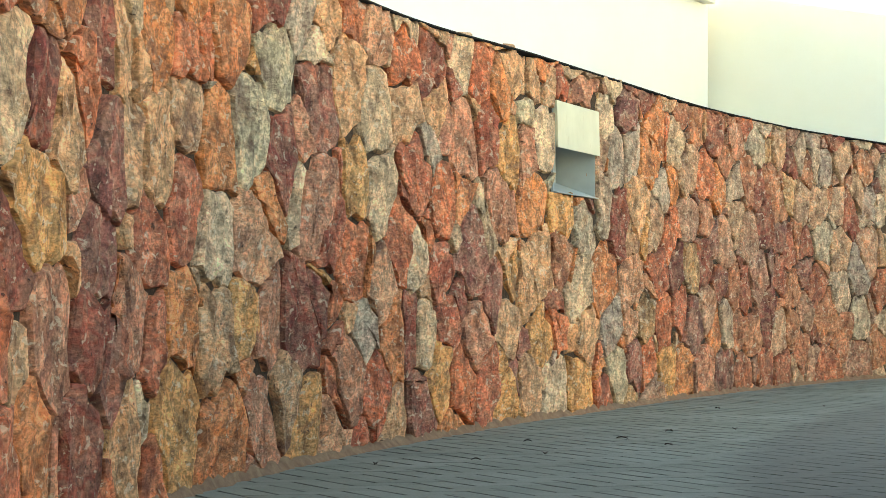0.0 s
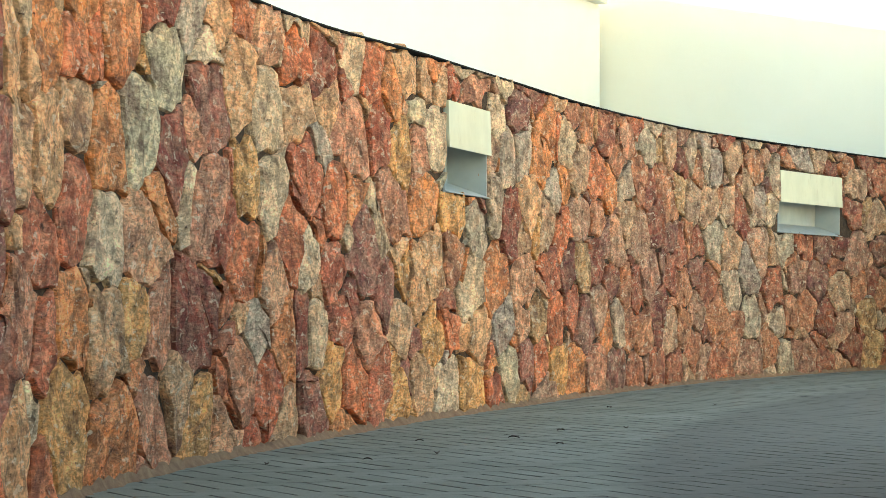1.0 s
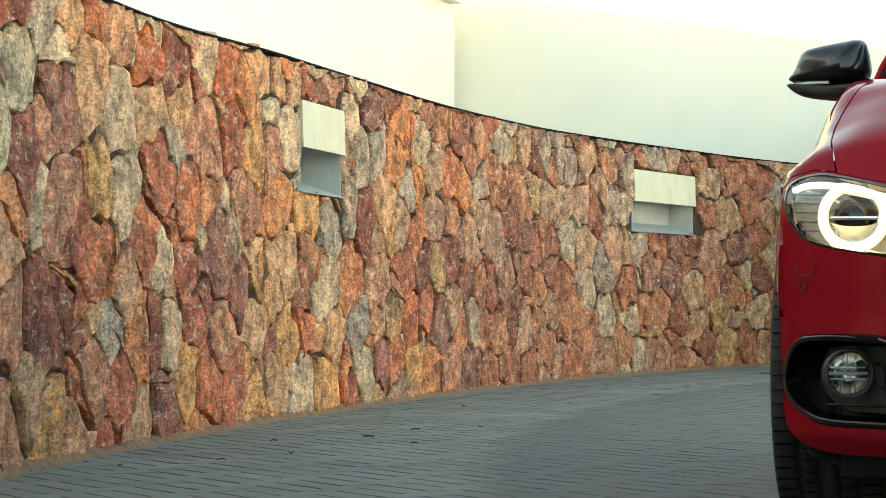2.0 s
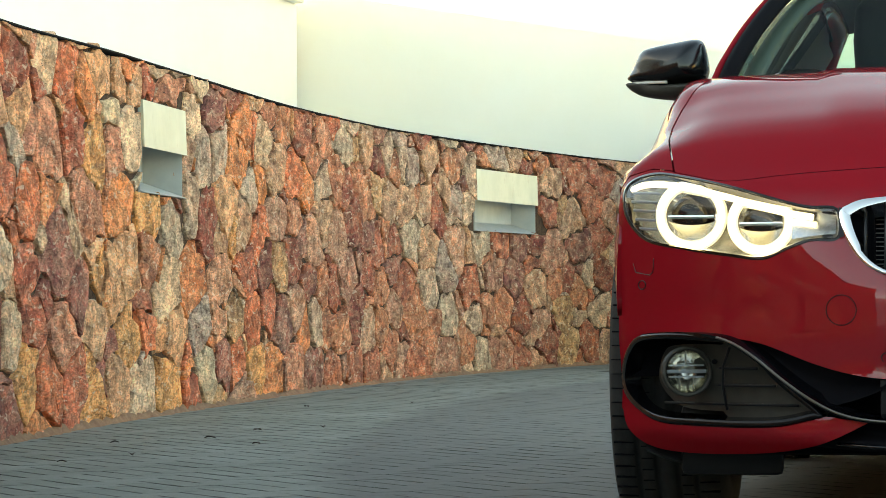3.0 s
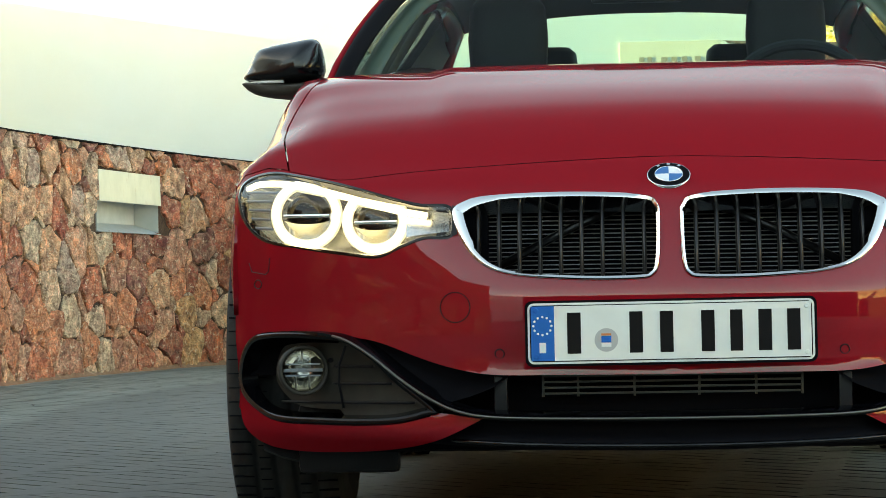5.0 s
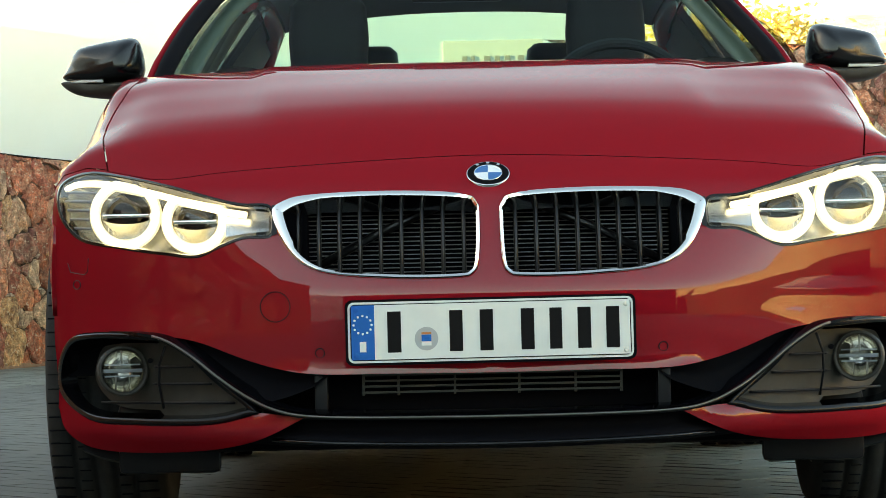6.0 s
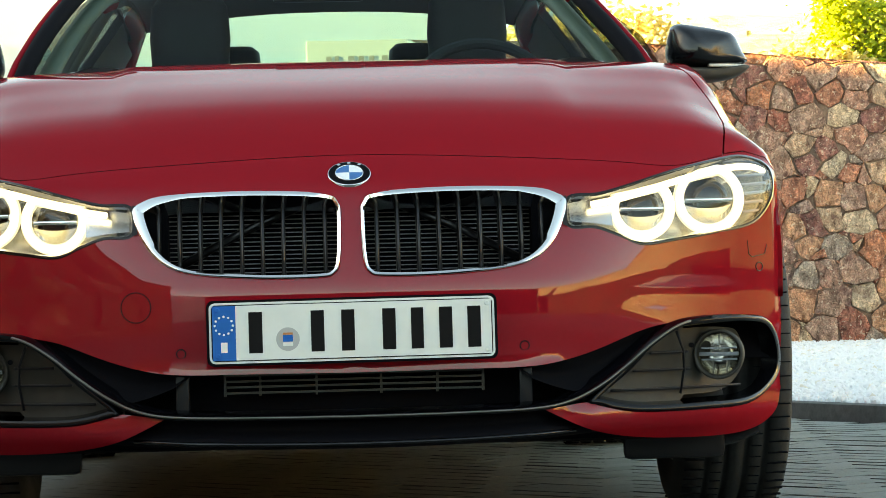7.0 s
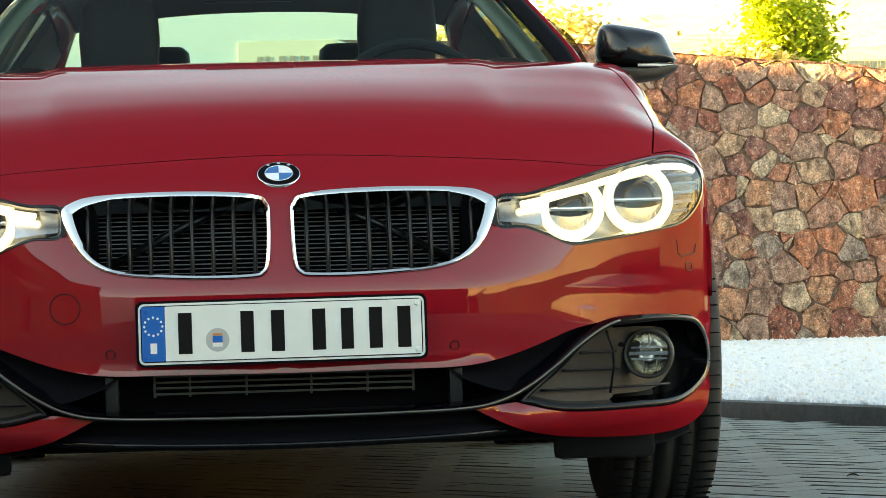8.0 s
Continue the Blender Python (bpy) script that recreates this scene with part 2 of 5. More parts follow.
bump(sun_tinted_render, noise_at(sun_tinted_render, v_, 90, 4, .6), 0.25, 0.004)

# near black, so that the added walls read dark in the car's paint
dark_reflect_render = material("dark render for reflections", rough=0.9, spec=0.2)
v_ = place(dark_reflect_render)
wire(dark_reflect_render, ramp(dark_reflect_render, noise_at(dark_reflect_render, v_, .7, 6, .6), [(.3, (.016, .013, .011)), (.7, (.03, .025, .02))]), bsdf(dark_reflect_render).inputs["Base Color"])
black_strip = material("black flashing", (.008, .007, .007), 0.85, spec=0.1)
lamp_metal = material("cream painted steel", rough=0.5, spec=0.4)
v_ = place(lamp_metal)
rust = ramp(lamp_metal, noise_at(lamp_metal, place(lamp_metal, (1, 1, .35)), 14, 6, .7), [(.60, (0, 0, 0)), (.72, (1, 1, 1))])
tone = ramp(lamp_metal, noise_at(lamp_metal, v_, 6, 5, .6), [(.3, (.62, .60, .44)), (.7, (.74, .71, .54))])
wire(lamp_metal, mix(lamp_metal, calc(lamp_metal, "MULTIPLY", rust, .45), tone, (.40, .26, .13)), bsdf(lamp_metal).inputs["Base Color"])
lamp_inside = material("grey blue steel", rough=0.45, spec=0.4)
v_ = place(lamp_inside)
wire(lamp_inside, ramp(lamp_inside, noise_at(lamp_inside, v_, 7, 5, .6), [(.3, (.40, .44, .43)), (.7, (.52, .55, .53))]), bsdf(lamp_inside).inputs["Base Color"])

gravel_white = material("white marble gravel", rough=0.8, spec=0.3)
own_ = node(gravel_white, "ShaderNodeNewGeometry").outputs["Random Per Island"]
wire(gravel_white, ramp(gravel_white, own_, [(0, (.60, .62, .62)), (.06, (.74, .76, .76)), (.93, (.80, .81, .80)), (.96, (.66, .60, .48)), (1, (.88, .86, .80))]), bsdf(gravel_white).inputs["Base Color"])
kerb_grey = material("dark kerb stone", rough=0.85, spec=0.3)
v_ = place(kerb_grey)
wire(kerb_grey, ramp(kerb_grey, noise_at(kerb_grey, v_, 25, 6, .7), [(.3, (.055, .058, .056)), (.7, (.10, .104, .10))]), bsdf(kerb_grey).inputs["Base Color"])
bump(kerb_grey, noise_at(kerb_grey, v_, 70, 5, .7), 0.5, 0.006)

concrete = material("grey concrete footing", rough=0.9, spec=0.25)
v_ = place(concrete)
wire(concrete, ramp(concrete, noise_at(concrete, v_, 12, 6, .7), [(.3, (.24, .23, .20)), (.7, (.36, .35, .31))]), bsdf(concrete).inputs["Base Color"])

panel_grey = material("pale grey panel", (.36, .40, .38), 0.8)
letter_grey = material("faded grey lettering", (.17, .17, .15), 0.8)
soil = material("dry hillside", rough=0.95, spec=0.1)
v_ = place(soil)
wire(soil, ramp(soil, noise_at(soil, v_, 1.6, 8, .7), [(.3, (.50, .39, .23)), (.5, (.64, .55, .37)), (.7, (.74, .68, .52))]), bsdf(soil).inputs["Base Color"])
bump(soil, noise_at(soil, v_, 6, 8, .7), 1.0, 0.2)


def leaf_material(name, a, b):
    m = material(name, rough=0.5, spec=0.3)
    own = node(m, "ShaderNodeNewGeometry").outputs["Random Per Island"]
    col = ramp(m, own, [(0, a), (1, b)])
    wire(m, col, bsdf(m).inputs["Base Color"])
    thin = node(m, "ShaderNodeBsdfTranslucent")
    wire(m, col, thin.inputs["Color"])
    both = node(m, "ShaderNodeMixShader")
    both.inputs[0].default_value = 0.35
    wire(m, bsdf(m).outputs[0], both.inputs[1])
    wire(m, thin.outputs[0], both.inputs[2])
    wire(m, both.outputs[0], m.node_tree.nodes["Material Output"].inputs["Surface"])
    return m


leaf_green = leaf_material("broad green leaf", (.26, .36, .035), (.52, .58, .085))
leaf_dry = leaf_material("dry straw leaf", (.52, .43, .15), (.74, .64, .30))
bark = material("grey brown bark", (.12, .085, .055), 0.9)
litter_brown = material("dead leaf", (.045, .028, .018), 0.8)

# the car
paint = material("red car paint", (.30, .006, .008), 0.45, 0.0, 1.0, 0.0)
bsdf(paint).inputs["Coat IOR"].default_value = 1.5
# coat fades at middle view angles to darken reflections like a polarising filter
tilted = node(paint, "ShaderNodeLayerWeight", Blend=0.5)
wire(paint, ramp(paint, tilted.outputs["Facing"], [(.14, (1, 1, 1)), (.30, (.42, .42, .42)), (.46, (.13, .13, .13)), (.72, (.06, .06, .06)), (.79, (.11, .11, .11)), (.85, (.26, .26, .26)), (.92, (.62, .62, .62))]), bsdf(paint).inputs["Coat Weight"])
flake = noise_at(paint, place(paint), 900, 2, .5)
wire(paint, ramp(paint, flake, [(.3, (.235, .0055, .011)), (.7, (.315, .008, .016))]), bsdf(paint).inputs["Base Color"])
gloss_black = material("gloss black", (.003, .003, .004), 0.08, 0, 0.0, 0.38)
mirror_black = material("satin black shell", (.004, .004, .005), 0.2, 0, 0.0, 0.5)
satin_black = material("satin black plastic", (.008, .008, .010), 0.4, 0, 0, 0.25)
grain_black = material("grained dark plastic", rough=0.6)
v_ = place(grain_black)
wire(grain_black, ramp(grain_black, noise_at(grain_black, v_, 30, 5, .6), [(.3, (.022, .020, .016)), (.7, (.038, .034, .027))]), bsdf(grain_black).inputs["Base Color"])
bump(grain_black, noise_at(grain_black, v_, 700, 3, .6), 0.3, 0.001)
duct_black = material("semi-gloss black trim", (.003, .003, .004), 0.22, 0, 0, 0.22)
void_black = material("unlit black", (.0045, .0045, .006), 0.8, 0, 0, 0.05)
chrome = material("chrome", (.74, .73, .71), 0.06, 1.0)
dark_chrome = material("dark satin metal", (.20, .18, .16), 0.28, 1.0)
slat_metal = material("black slat", (.016, .015, .016), 0.28, 0.3)
lamp_bowl = material("aluminised lamp bowl", (.74, .74, .72), 0.26, 0.9)
silver = material("radiator aluminium", (.22, .23, .25), 0.45, 0.4)
fog_bowl = material("dull lamp reflector", (.68, .64, .56), 0.14, 1.0)
alloy = material("alloy wheel", (.55, .55, .56), 0.3, 0.9)
rubber = material("tyre rubber", rough=0.75, spec=0.35)
v_ = coords(rubber)
wire(rubber, ramp(rubber, noise_at(rubber, v_, 18, 6, .7), [(.3, (.014, .014, .014)), (.7, (.034, .033, .031))]), bsdf(rubber).inputs["Base Color"])
bump(rubber, noise_at(rubber, v_, 90, 5, .7), 0.4, 0.003)
plate_white = material("plate white", rough=0.45, spec=0.2)
v_ = place(plate_white)
wire(plate_white, ramp(plate_white, noise_at(plate_white, v_, 12, 4, .6), [(.3, (.70, .71, .66)), (.7, (.78, .79, .73))]), bsdf(plate_white).inputs["Base Color"])
plate_blue = material("plate blue", (.0, .125, .42), 0.5, spec=0.05)
ink = material("plate black", (.006, .005, .005), 0.5, spec=0.1)
roundel_blue = material("enamel blue", (.003, .13, .36), 0.3, 0, 0.1)
roundel_white = material("enamel white", (.80, .81, .82), 0.2, 0, 0.8)
seat_dark = material("dark seat leather", (.006, .008, .011), 0.6, 0, 0, 0.2)
trim_beige = material("beige trim", (.11, .10, .08), 0.7)
seal_grey = material("seal grey", (.42, .42, .40), 0.5)
seal_orange = material("seal orange", (.55, .20, .06), 0.5)
amber = material("warm reflector", (.40, .34, .18), 0.3, 0.5)


def glass(name, tint, bend=.04, rough=0.0, sheen=0.9):
    """A clear pane: mostly seen through, with a mirror gloss that grows at low angles."""
    m = bpy.data.materials.new(name)
    m.use_nodes = True
    m.node_tree.nodes.remove(bsdf(m))
    clear = node(m, "ShaderNodeBsdfTransparent")
    clear.inputs["Color"].default_value = (*tint, 1)
    shine = node(m, "ShaderNodeBsdfGlossy")
    shine.inputs["Roughness"].default_value = rough
    both, edge = node(m, "ShaderNodeMixShader"), node(m, "ShaderNodeLayerWeight", Blend=0.5)
    wire(m, calc(m, "ADD", calc(m, "MULTIPLY", calc(m, "POWER", edge.outputs["Facing"], 5.0), sheen), bend), both.inputs[0])
    wire(m, clear.outputs[0], both.inputs[1])
    wire(m, shine.outputs[0], both.inputs[2])
    wire(m, both.outputs[0], m.node_tree.nodes["Material Output"].inputs["Surface"])
    return m


side_glass = glass("grey tinted side glass", (.26, .31, .31), .05)
# window gloss is kept weak, as behind a polarising filter
window_glass, lens_glass = glass("tinted window glass", (.66, .84, .80), .006, 0.0, 0.12), glass("clear lamp lens", (.97, .98, .98), .03, 0.0, 0.5)


def glow(name, color, strength):
    m = material(name, (.9, .9, .9), 0.4)
    bsdf(m).inputs["Emission Color"].default_value = (*color, 1)
    bsdf(m).inputs["Emission Strength"].default_value = strength
    return m


halo_light, brow_light = glow("lit halo ring", (1, .93, .66), .30), glow("lit brow strip", (1, .94, .70), .24)
# dimmer yellow emission that stands in for bloom round the halos
halo_bloom = glow("halo bloom glow", (1, .91, .55), .072)
blinker = material("clear indicator lens", (.82, .80, .76), 0.2, 0.0, 0.6)

# ---------------------------------------------------------------- the court
def smooth_line(xs, ys):
    """A smooth curve through a few stations that never overshoots."""
    xs, ys = np.array(xs, float), np.array(ys, float)
    h, d = np.diff(xs), np.diff(ys) / np.diff(xs)
    inner = d[:-1] + d[1:]
    m = np.r_[d[0], np.where(d[:-1] * d[1:] > 0, 2 * d[:-1] * d[1:] / np.where(np.abs(inner) < 1e-12, 1, inner), 0), d[-1]]

    def f(x):
        x = np.clip(x, xs[0], xs[-1])
        i = np.clip(np.searchsorted(xs, x) - 1, 0, len(h) - 1)
        t = (x - xs[i]) / h[i]
        return (1 + 2 * t) * (1 - t) ** 2 * ys[i] + t * (1 - t) ** 2 * h[i] * m[i] + t * t * (3 - 2 * t) * ys[i + 1] + t * t * (t - 1) * h[i] * m[i + 1]
    return f


# plan of the curved wall's foot, then its length, so that stones can be laid along it
FOOT = smooth_line([3.0, 5.2, 6.83, 8.85, 11.4, 13.5, 15.5, 17.5, 19.5, 21.6, 23.4, 25.0, 26.6], [-1.9, -2.62, -3.03, -3.38, -3.65, -3.78, -3.87, -3.885, -3.78, -3.50, -3.10, -2.50, -1.5])
CREST = smooth_line([3, 9.5, 12, 16, 21, 27], [1.43, 1.44, 1.485, 1.50, 1.545, 1.55])
FOOT_Y = np.linspace(3.0, 26.6, 600)
FOOT_X = np.array([float(FOOT(y)) for y in FOOT_Y])
FOOT_S = np.r_[0, np.cumsum(np.hypot(np.diff(FOOT_X), np.diff(FOOT_Y)))]
SPAN = FOOT_S[-1]


def along(y):
    return float(np.interp(y, FOOT_Y, FOOT_S))


def wall_point(s, z, d):
    """A point s along the curved wall, z up, d out of its face towards the court."""
    y = np.interp(s, FOOT_S, FOOT_Y)
    x = np.interp(s, FOOT_S, FOOT_X)
    e = 0.05
    ty = np.interp(s + e, FOOT_S, FOOT_Y) - np.interp(s - e, FOOT_S, FOOT_Y)
    tx = np.interp(s + e, FOOT_S, FOOT_X) - np.interp(s - e, FOOT_S, FOOT_X)
    n = math.hypot(tx, ty) or 1
    return (x + d * ty / n, y - d * tx / n, z)


def wall_top(s):
    return float(CREST(np.interp(s, FOOT_S, FOOT_Y)))


ground = raw("ground", [(-400, -400, -.02), (400, -400, -.02), (400, 600, -.02), (-400, 600, -.02)], [(0, 1, 2, 3)], joint)
tagged(ground, "dark jointing sand under the grey block paving", "ground", kind="structure")

NICHES = [(along(12.2), along(13.0), .94, 1.33), (along(19.9), along(21.25), .952, 1.37)]

# the curved wall: a mortared core with square openings for the wall lights
wall_left = thing("wall_left", Matrix(), "curved garden wall of reddish rubble stone with dark joints", "wall", kind="structure")
cuts = sorted(set(np.linspace(0, SPAN, 140).tolist() + [n[k] for n in NICHES for k in (0, 1)]))
bm = bmesh.new()
for a, b in zip(cuts, cuts[1:]):
    mid = (a + b) / 2
    hole = [n for n in NICHES if n[0] < mid < n[1]]
    spans = [(-.05, hole[0][2]), (hole[0][3], None)] if hole else [(-.05, None)]
    for z0, z1 in spans:
        za, zb = (z1, z1) if z1 else (wall_top(a) - .015, wall_top(b) - .015)
        q = [wall_point(a, z0, -.018), wall_point(b, z0, -.018), wall_point(b, zb, -.018), wall_point(a, za, -.018)]
        bm.faces.new([bm.verts.new(p) for p in q])
    za, zb = wall_top(a) - .015, wall_top(b) - .015
    for q in ([wall_point(a, za, -.018), wall_point(b, zb, -.018), wall_point(b, zb, -.38), wall_point(a, za, -.38)],
              [wall_point(b, -.05, -.38), wall_point(a, -.05, -.38), wall_point(a, za, -.38), wall_point(b, zb, -.38)]):
        bm.faces.new([bm.verts.new(p) for p in q])
for a in (0, SPAN):
    bm.faces.new([bm.verts.new(wall_point(a, z, d)) for z, d in ((-.05, -.018), (-.05, -.38), (wall_top(a) - .015, -.38), (wall_top(a) - .015, -.018))])
bmesh.ops.remove_doubles(bm, verts=bm.verts, dist=1e-4)
part("wall_core", bm, mortar, wall_left, smooth=False)

# thin black flashing along the crest
bm = bmesh.new()
loops(bm, [[wall_point(s, wall_top(s) + z, d) for z, d in ((-.006, .006), (.002, .006), (.002, -.40), (-.006, -.40))] for s in np.linspace(.02, SPAN - .02, 160)], True, True, True)
flashing = part("coping", bm, black_strip, wall_left, "thin black flashing along the top")

# sandy dirt gathered along the foot of the wall
bm = bmesh.new()
rng = np.random.default_rng(3)
rows = []
for s in np.linspace(0.02, SPAN - .02, 420):
    w, h = .012 + .07 * noise.noise((s * 1.7, 0, 3)) ** 2 + .025 * rng.random(), .012 + .03 * rng.random()
    rows.append([wall_point(s, h, -.03), wall_point(s, h * .8, .006), wall_point(s, h * .35, w * .55), wall_point(s, -.004, w)])
loops(bm, rows, False)
part("dirt_strip", bm, dust, wall_left, "sandy dirt along the foot", sharp=80)


# ---------------------------------------------------------------- rubble
def clip(poly, n, c):
    """The part of a convex polygon where n.p <= c."""
    out = []
    for i, p in enumerate(poly):
        q = poly[(i + 1) % len(poly)]
        a, b = n[0] * p[0] + n[1] * p[1] - c, n[0] * q[0] + n[1] * q[1] - c
        if a <= 0:
            out.append(p)
        if a * b < 0:
            t = a / (a - b)
            out.append((p[0] + t * (q[0] - p[0]), p[1] + t * (q[1] - p[1])))
    return out


def extent(poly):
    return abs(sum(p[0] * poly[i - 1][1] - poly[i - 1][0] * p[1] for i, p in enumerate(poly))) if len(poly) > 2 else 0.0


def rubble_cells(length, height, wide, tall, seed, holes=(), uneven=.12, chips=(.50, .34, .16)):
    """Irregular stone outlines that fill a strip of the given length, stretched by wide and tall."""
    rng = np.random.default_rng(seed)
    seeds = []
    z, row = 0.0, 0
    while z < height + tall:
        step = tall * rng.uniform(.75, 1.25)
        u = rng.uniform(-1, 0) * wide
        while u < length + wide:
            w = wide * rng.choice([.45, .7, 1.0, 1.3, 1.65], p=[.2, .25, .25, .2, .1])
            seeds.append((u + w / 2, z + step * (.5 + rng.uniform(-.38, .38)), rng.uniform(.5, 1)))
            for _ in range(rng.choice([0, 1, 2], p=chips)):
                seeds.append((u + w * rng.normal(0, .12), z + step * rng.uniform(-.15, 1.0), rng.uniform(-.55, .1)))
            u += w
        z += step
    seeds = [q for q in seeds if rng.random() > .08 and not any(h[0] < q[0] < h[1] and h[2] < q[1] < h[3] for h in holes)]
    own = np.array([q[2] for q in seeds])
    seeds = [q[:2] for q in seeds]
    P = np.array(seeds)
    Q = P / np.array([wide, tall])
    weight = own * uneven
    cells = []
    for i, (p, q) in enumerate(zip(P, Q)):
        if not (-.3 * wide < p[0] < length + .3 * wide):
            continue
        d = np.hypot(*(Q - q).T)
        cell = [(q[0] - 2, q[1] - 2), (q[0] + 2, q[1] - 2), (q[0] + 2, q[1] + 2), (q[0] - 2, q[1] + 2)]
        for j in np.argsort(d)[1:22]:
            n = Q[j] - q
            cell = clip(cell, n, float(n @ (Q[j] + q) + weight[i] - weight[j]) / 2)
            if len(cell) < 3:
                break
        if len(cell) < 3:
            continue
        cell = [(a * wide, b * tall) for a, b in cell]
        for n, c in (((-1, 0), 0), ((1, 0), length), ((0, -1), 0)):
            cell = clip(cell, n, c)
        for h in holes:
            if len(cell) > 2 and max(a for a, b in cell) > h[0] and min(a for a, b in cell) < h[1] and max(b for a, b in cell) > h[2] and min(b for a, b in cell) < h[3]:
                cell = max((clip(cell, n, c) for n, c in (((1, 0), h[0]), ((-1, 0), -h[1]), ((0, 1), h[2]), ((0, -1), -h[3]))), key=extent)
        if len(cell) >= 3:
            cells.append(cell)
    return cells


def stone_mesh(cell, rng, gap, rise, crest, chip, wide, swell):
    """Points (along, up, out) and faces of one stone with a broken edge and a lumpy, split face."""
    cell = np.array(cell)
    cell[:, 1] = np.minimum(cell[:, 1], [crest(u) for u in cell[:, 0]])
    mid = cell.mean(0)
    size = np.ptp(cell, axis=0)
    if size.min() < 4 * gap:
        return None
    ring = []
    for i in range(len(cell)):
        a, b = cell[i], cell[(i + 1) % len(cell)]
        k = max(1, int(np.hypot(*(b - a)) / .06))
        ring += [a + (b - a) * t / k for t in range(k)]
    ring = np.array(ring)
    away = ring - mid
    ring = mid + away * (1 - gap / np.maximum(np.hypot(*away.T), gap * 2))[:, None] * np.array([1 - wide / max(size[0], .05), 1])
    ring = .9 * ring + .05 * (np.roll(ring, 1, 0) + np.roll(ring, -1, 0))
    ring += rng.normal(0, 1, ring.shape) * np.minimum(np.array([.012, .008]) * chip, size * .05 * chip)
    n = len(ring)
    tilt = rng.normal(0, .018, 2)
    out = rise * rng.uniform(-.6, 1.5)
    spot = rng.uniform(0, 90, 3)

    def lump(q):
        a, b = q[0] * 6 + spot[0], q[1] * 9 + spot[1]
        return swell * (noise.noise((a, b, spot[2])) + .6 * noise.noise((a * 2.9, b * 2.9, spot[2])))
    pts, faces = [], []
    for shrink, level in ((1.03, None), (1.0, -.011), (.955, -.001), (.78, .001), (.42, .002)):
        for p in ring:
            q = mid + (p - mid) * shrink
            h = -.05 if level is None else out + float(tilt @ (q - mid)) + level + lump(q) + rng.normal(0, .0022)
            pts.append((q[0], max(q[1], .002), h))
    pts.append((mid[0], mid[1], out + lump(mid)))
    for k in range(4):
        for i in range(n):
            j = (i + 1) % n
            faces.append((k * n + i, k * n + j, (k + 1) * n + j, (k + 1) * n + i))
    faces += [(4 * n + i, 4 * n + (i + 1) % n, 5 * n) for i in range(n)]
    return pts, faces


def lay_stones(wall, cells, where, crest, single, joined, seed, most, gap, rise, chip=1.0, wide=0.0, swell=.006):
    """The first `most` stones are parts of their own; the rest are one mesh."""
    rng = np.random.default_rng(seed)
    rest_v, rest_f, made = [], [], 0
    mixed = rng.uniform(0, min(5.0, .4 * max(p[0] for c in cells for p in c)), len(cells))
    for _, cell in sorted(zip((min(p[0] for p in c) + k for c, k in zip(cells, mixed)), cells), key=lambda q: q[0]):
        got = stone_mesh(cell, rng, gap, rise, crest, chip, wide, swell)
        if got is None:
            continue
        pts = [where(*p) for p in got[0]]
        if made < most:
            raw("stone", pts, got[1], single, wall, smooth=True).data.set_sharp_from_angle(angle=radians(26))
            made += 1
        else:
            k = len(rest_v)
            rest_v += pts
            rest_f += [tuple(i + k for i in f) for f in got[1]]
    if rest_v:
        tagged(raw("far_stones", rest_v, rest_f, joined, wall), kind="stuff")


# ---------------------------------------------------------------- wall lights
def wall_light(niche, label):
    s0, s1, z0, z1 = niche
    a, b = Vector(wall_point(s0, z0, 0)), Vector(wall_point(s1, z0, 0))
    t = (b - a).normalized()
    # local x along the wall, y out of it
    m = Matrix.Translation((a + b) / 2) @ Matrix(((t.x, t.y, 0), (t.y, -t.x, 0), (0, 0, 1))).to_4x4()
    w, h = (b - a).length / 2 - .004, z1 - z0 - .006
    lamp = thing("wall_light", m, label, "wall light", "wall lights")
    half = h * .49
    bm = bmesh.new()
    block(bm, -w, w, -.20, -.19, 0, h)
    part("back_plate", bm, lamp_inside, lamp, smooth=False)
    for x in (-1, 1):
        bm = bmesh.new()
        block(bm, min(x * w, x * (w - .006)), max(x * w, x * (w - .006)), -.19, -.012, 0, h)
        part("side_plate", bm, lamp_inside, lamp, smooth=False)
    bm = bmesh.new()
    vs = [bm.verts.new(p) for p in ((-w + .006, .008, 0), (w - .006, .008, 0), (w - .006, -.19, .07), (-w + .006, -.19, .07), (-w + .006, .008, -.002), (w - .006, .008, -.002), (w - .006, -.19, -.002), (-w + .006, -.19, -.002))]
    for f in ((0, 1, 2, 3), (4, 7, 6, 5), (0, 4, 5, 1), (1, 5, 6, 2), (2, 6, 7, 3), (3, 7, 4, 0)):
        bm.faces.new([vs[i] for i in f])
    part("sill", bm, lamp_inside, lamp, smooth=False)
    bm = bmesh.new()
    vs = [bm.verts.new(p) for p in ((-w, .010, half), (w, .010, half), (w, .004, h), (-w, .004, h), (-w, .002, half), (w, .002, half), (w, -.02, h), (-w, -.02, h))]
    for f in ((0, 1, 2, 3), (7, 6, 5, 4), (4, 5, 1, 0), (1, 5, 6, 2), (3, 2, 6, 7), (0, 3, 7, 4)):
        bm.faces.new([vs[i] for i in f])
    bmesh.ops.recalc_face_normals(bm, faces=bm.faces)
    part("hood", bm, lamp_metal, lamp, "cream painted hood with rust stains", smooth=False)
    return lamp


wall_light(NICHES[0], "recessed steel wall light with rust-stained cream hood in stone wall")
wall_light(NICHES[1], "wide recessed steel wall light with plain cream hood in stone wall")

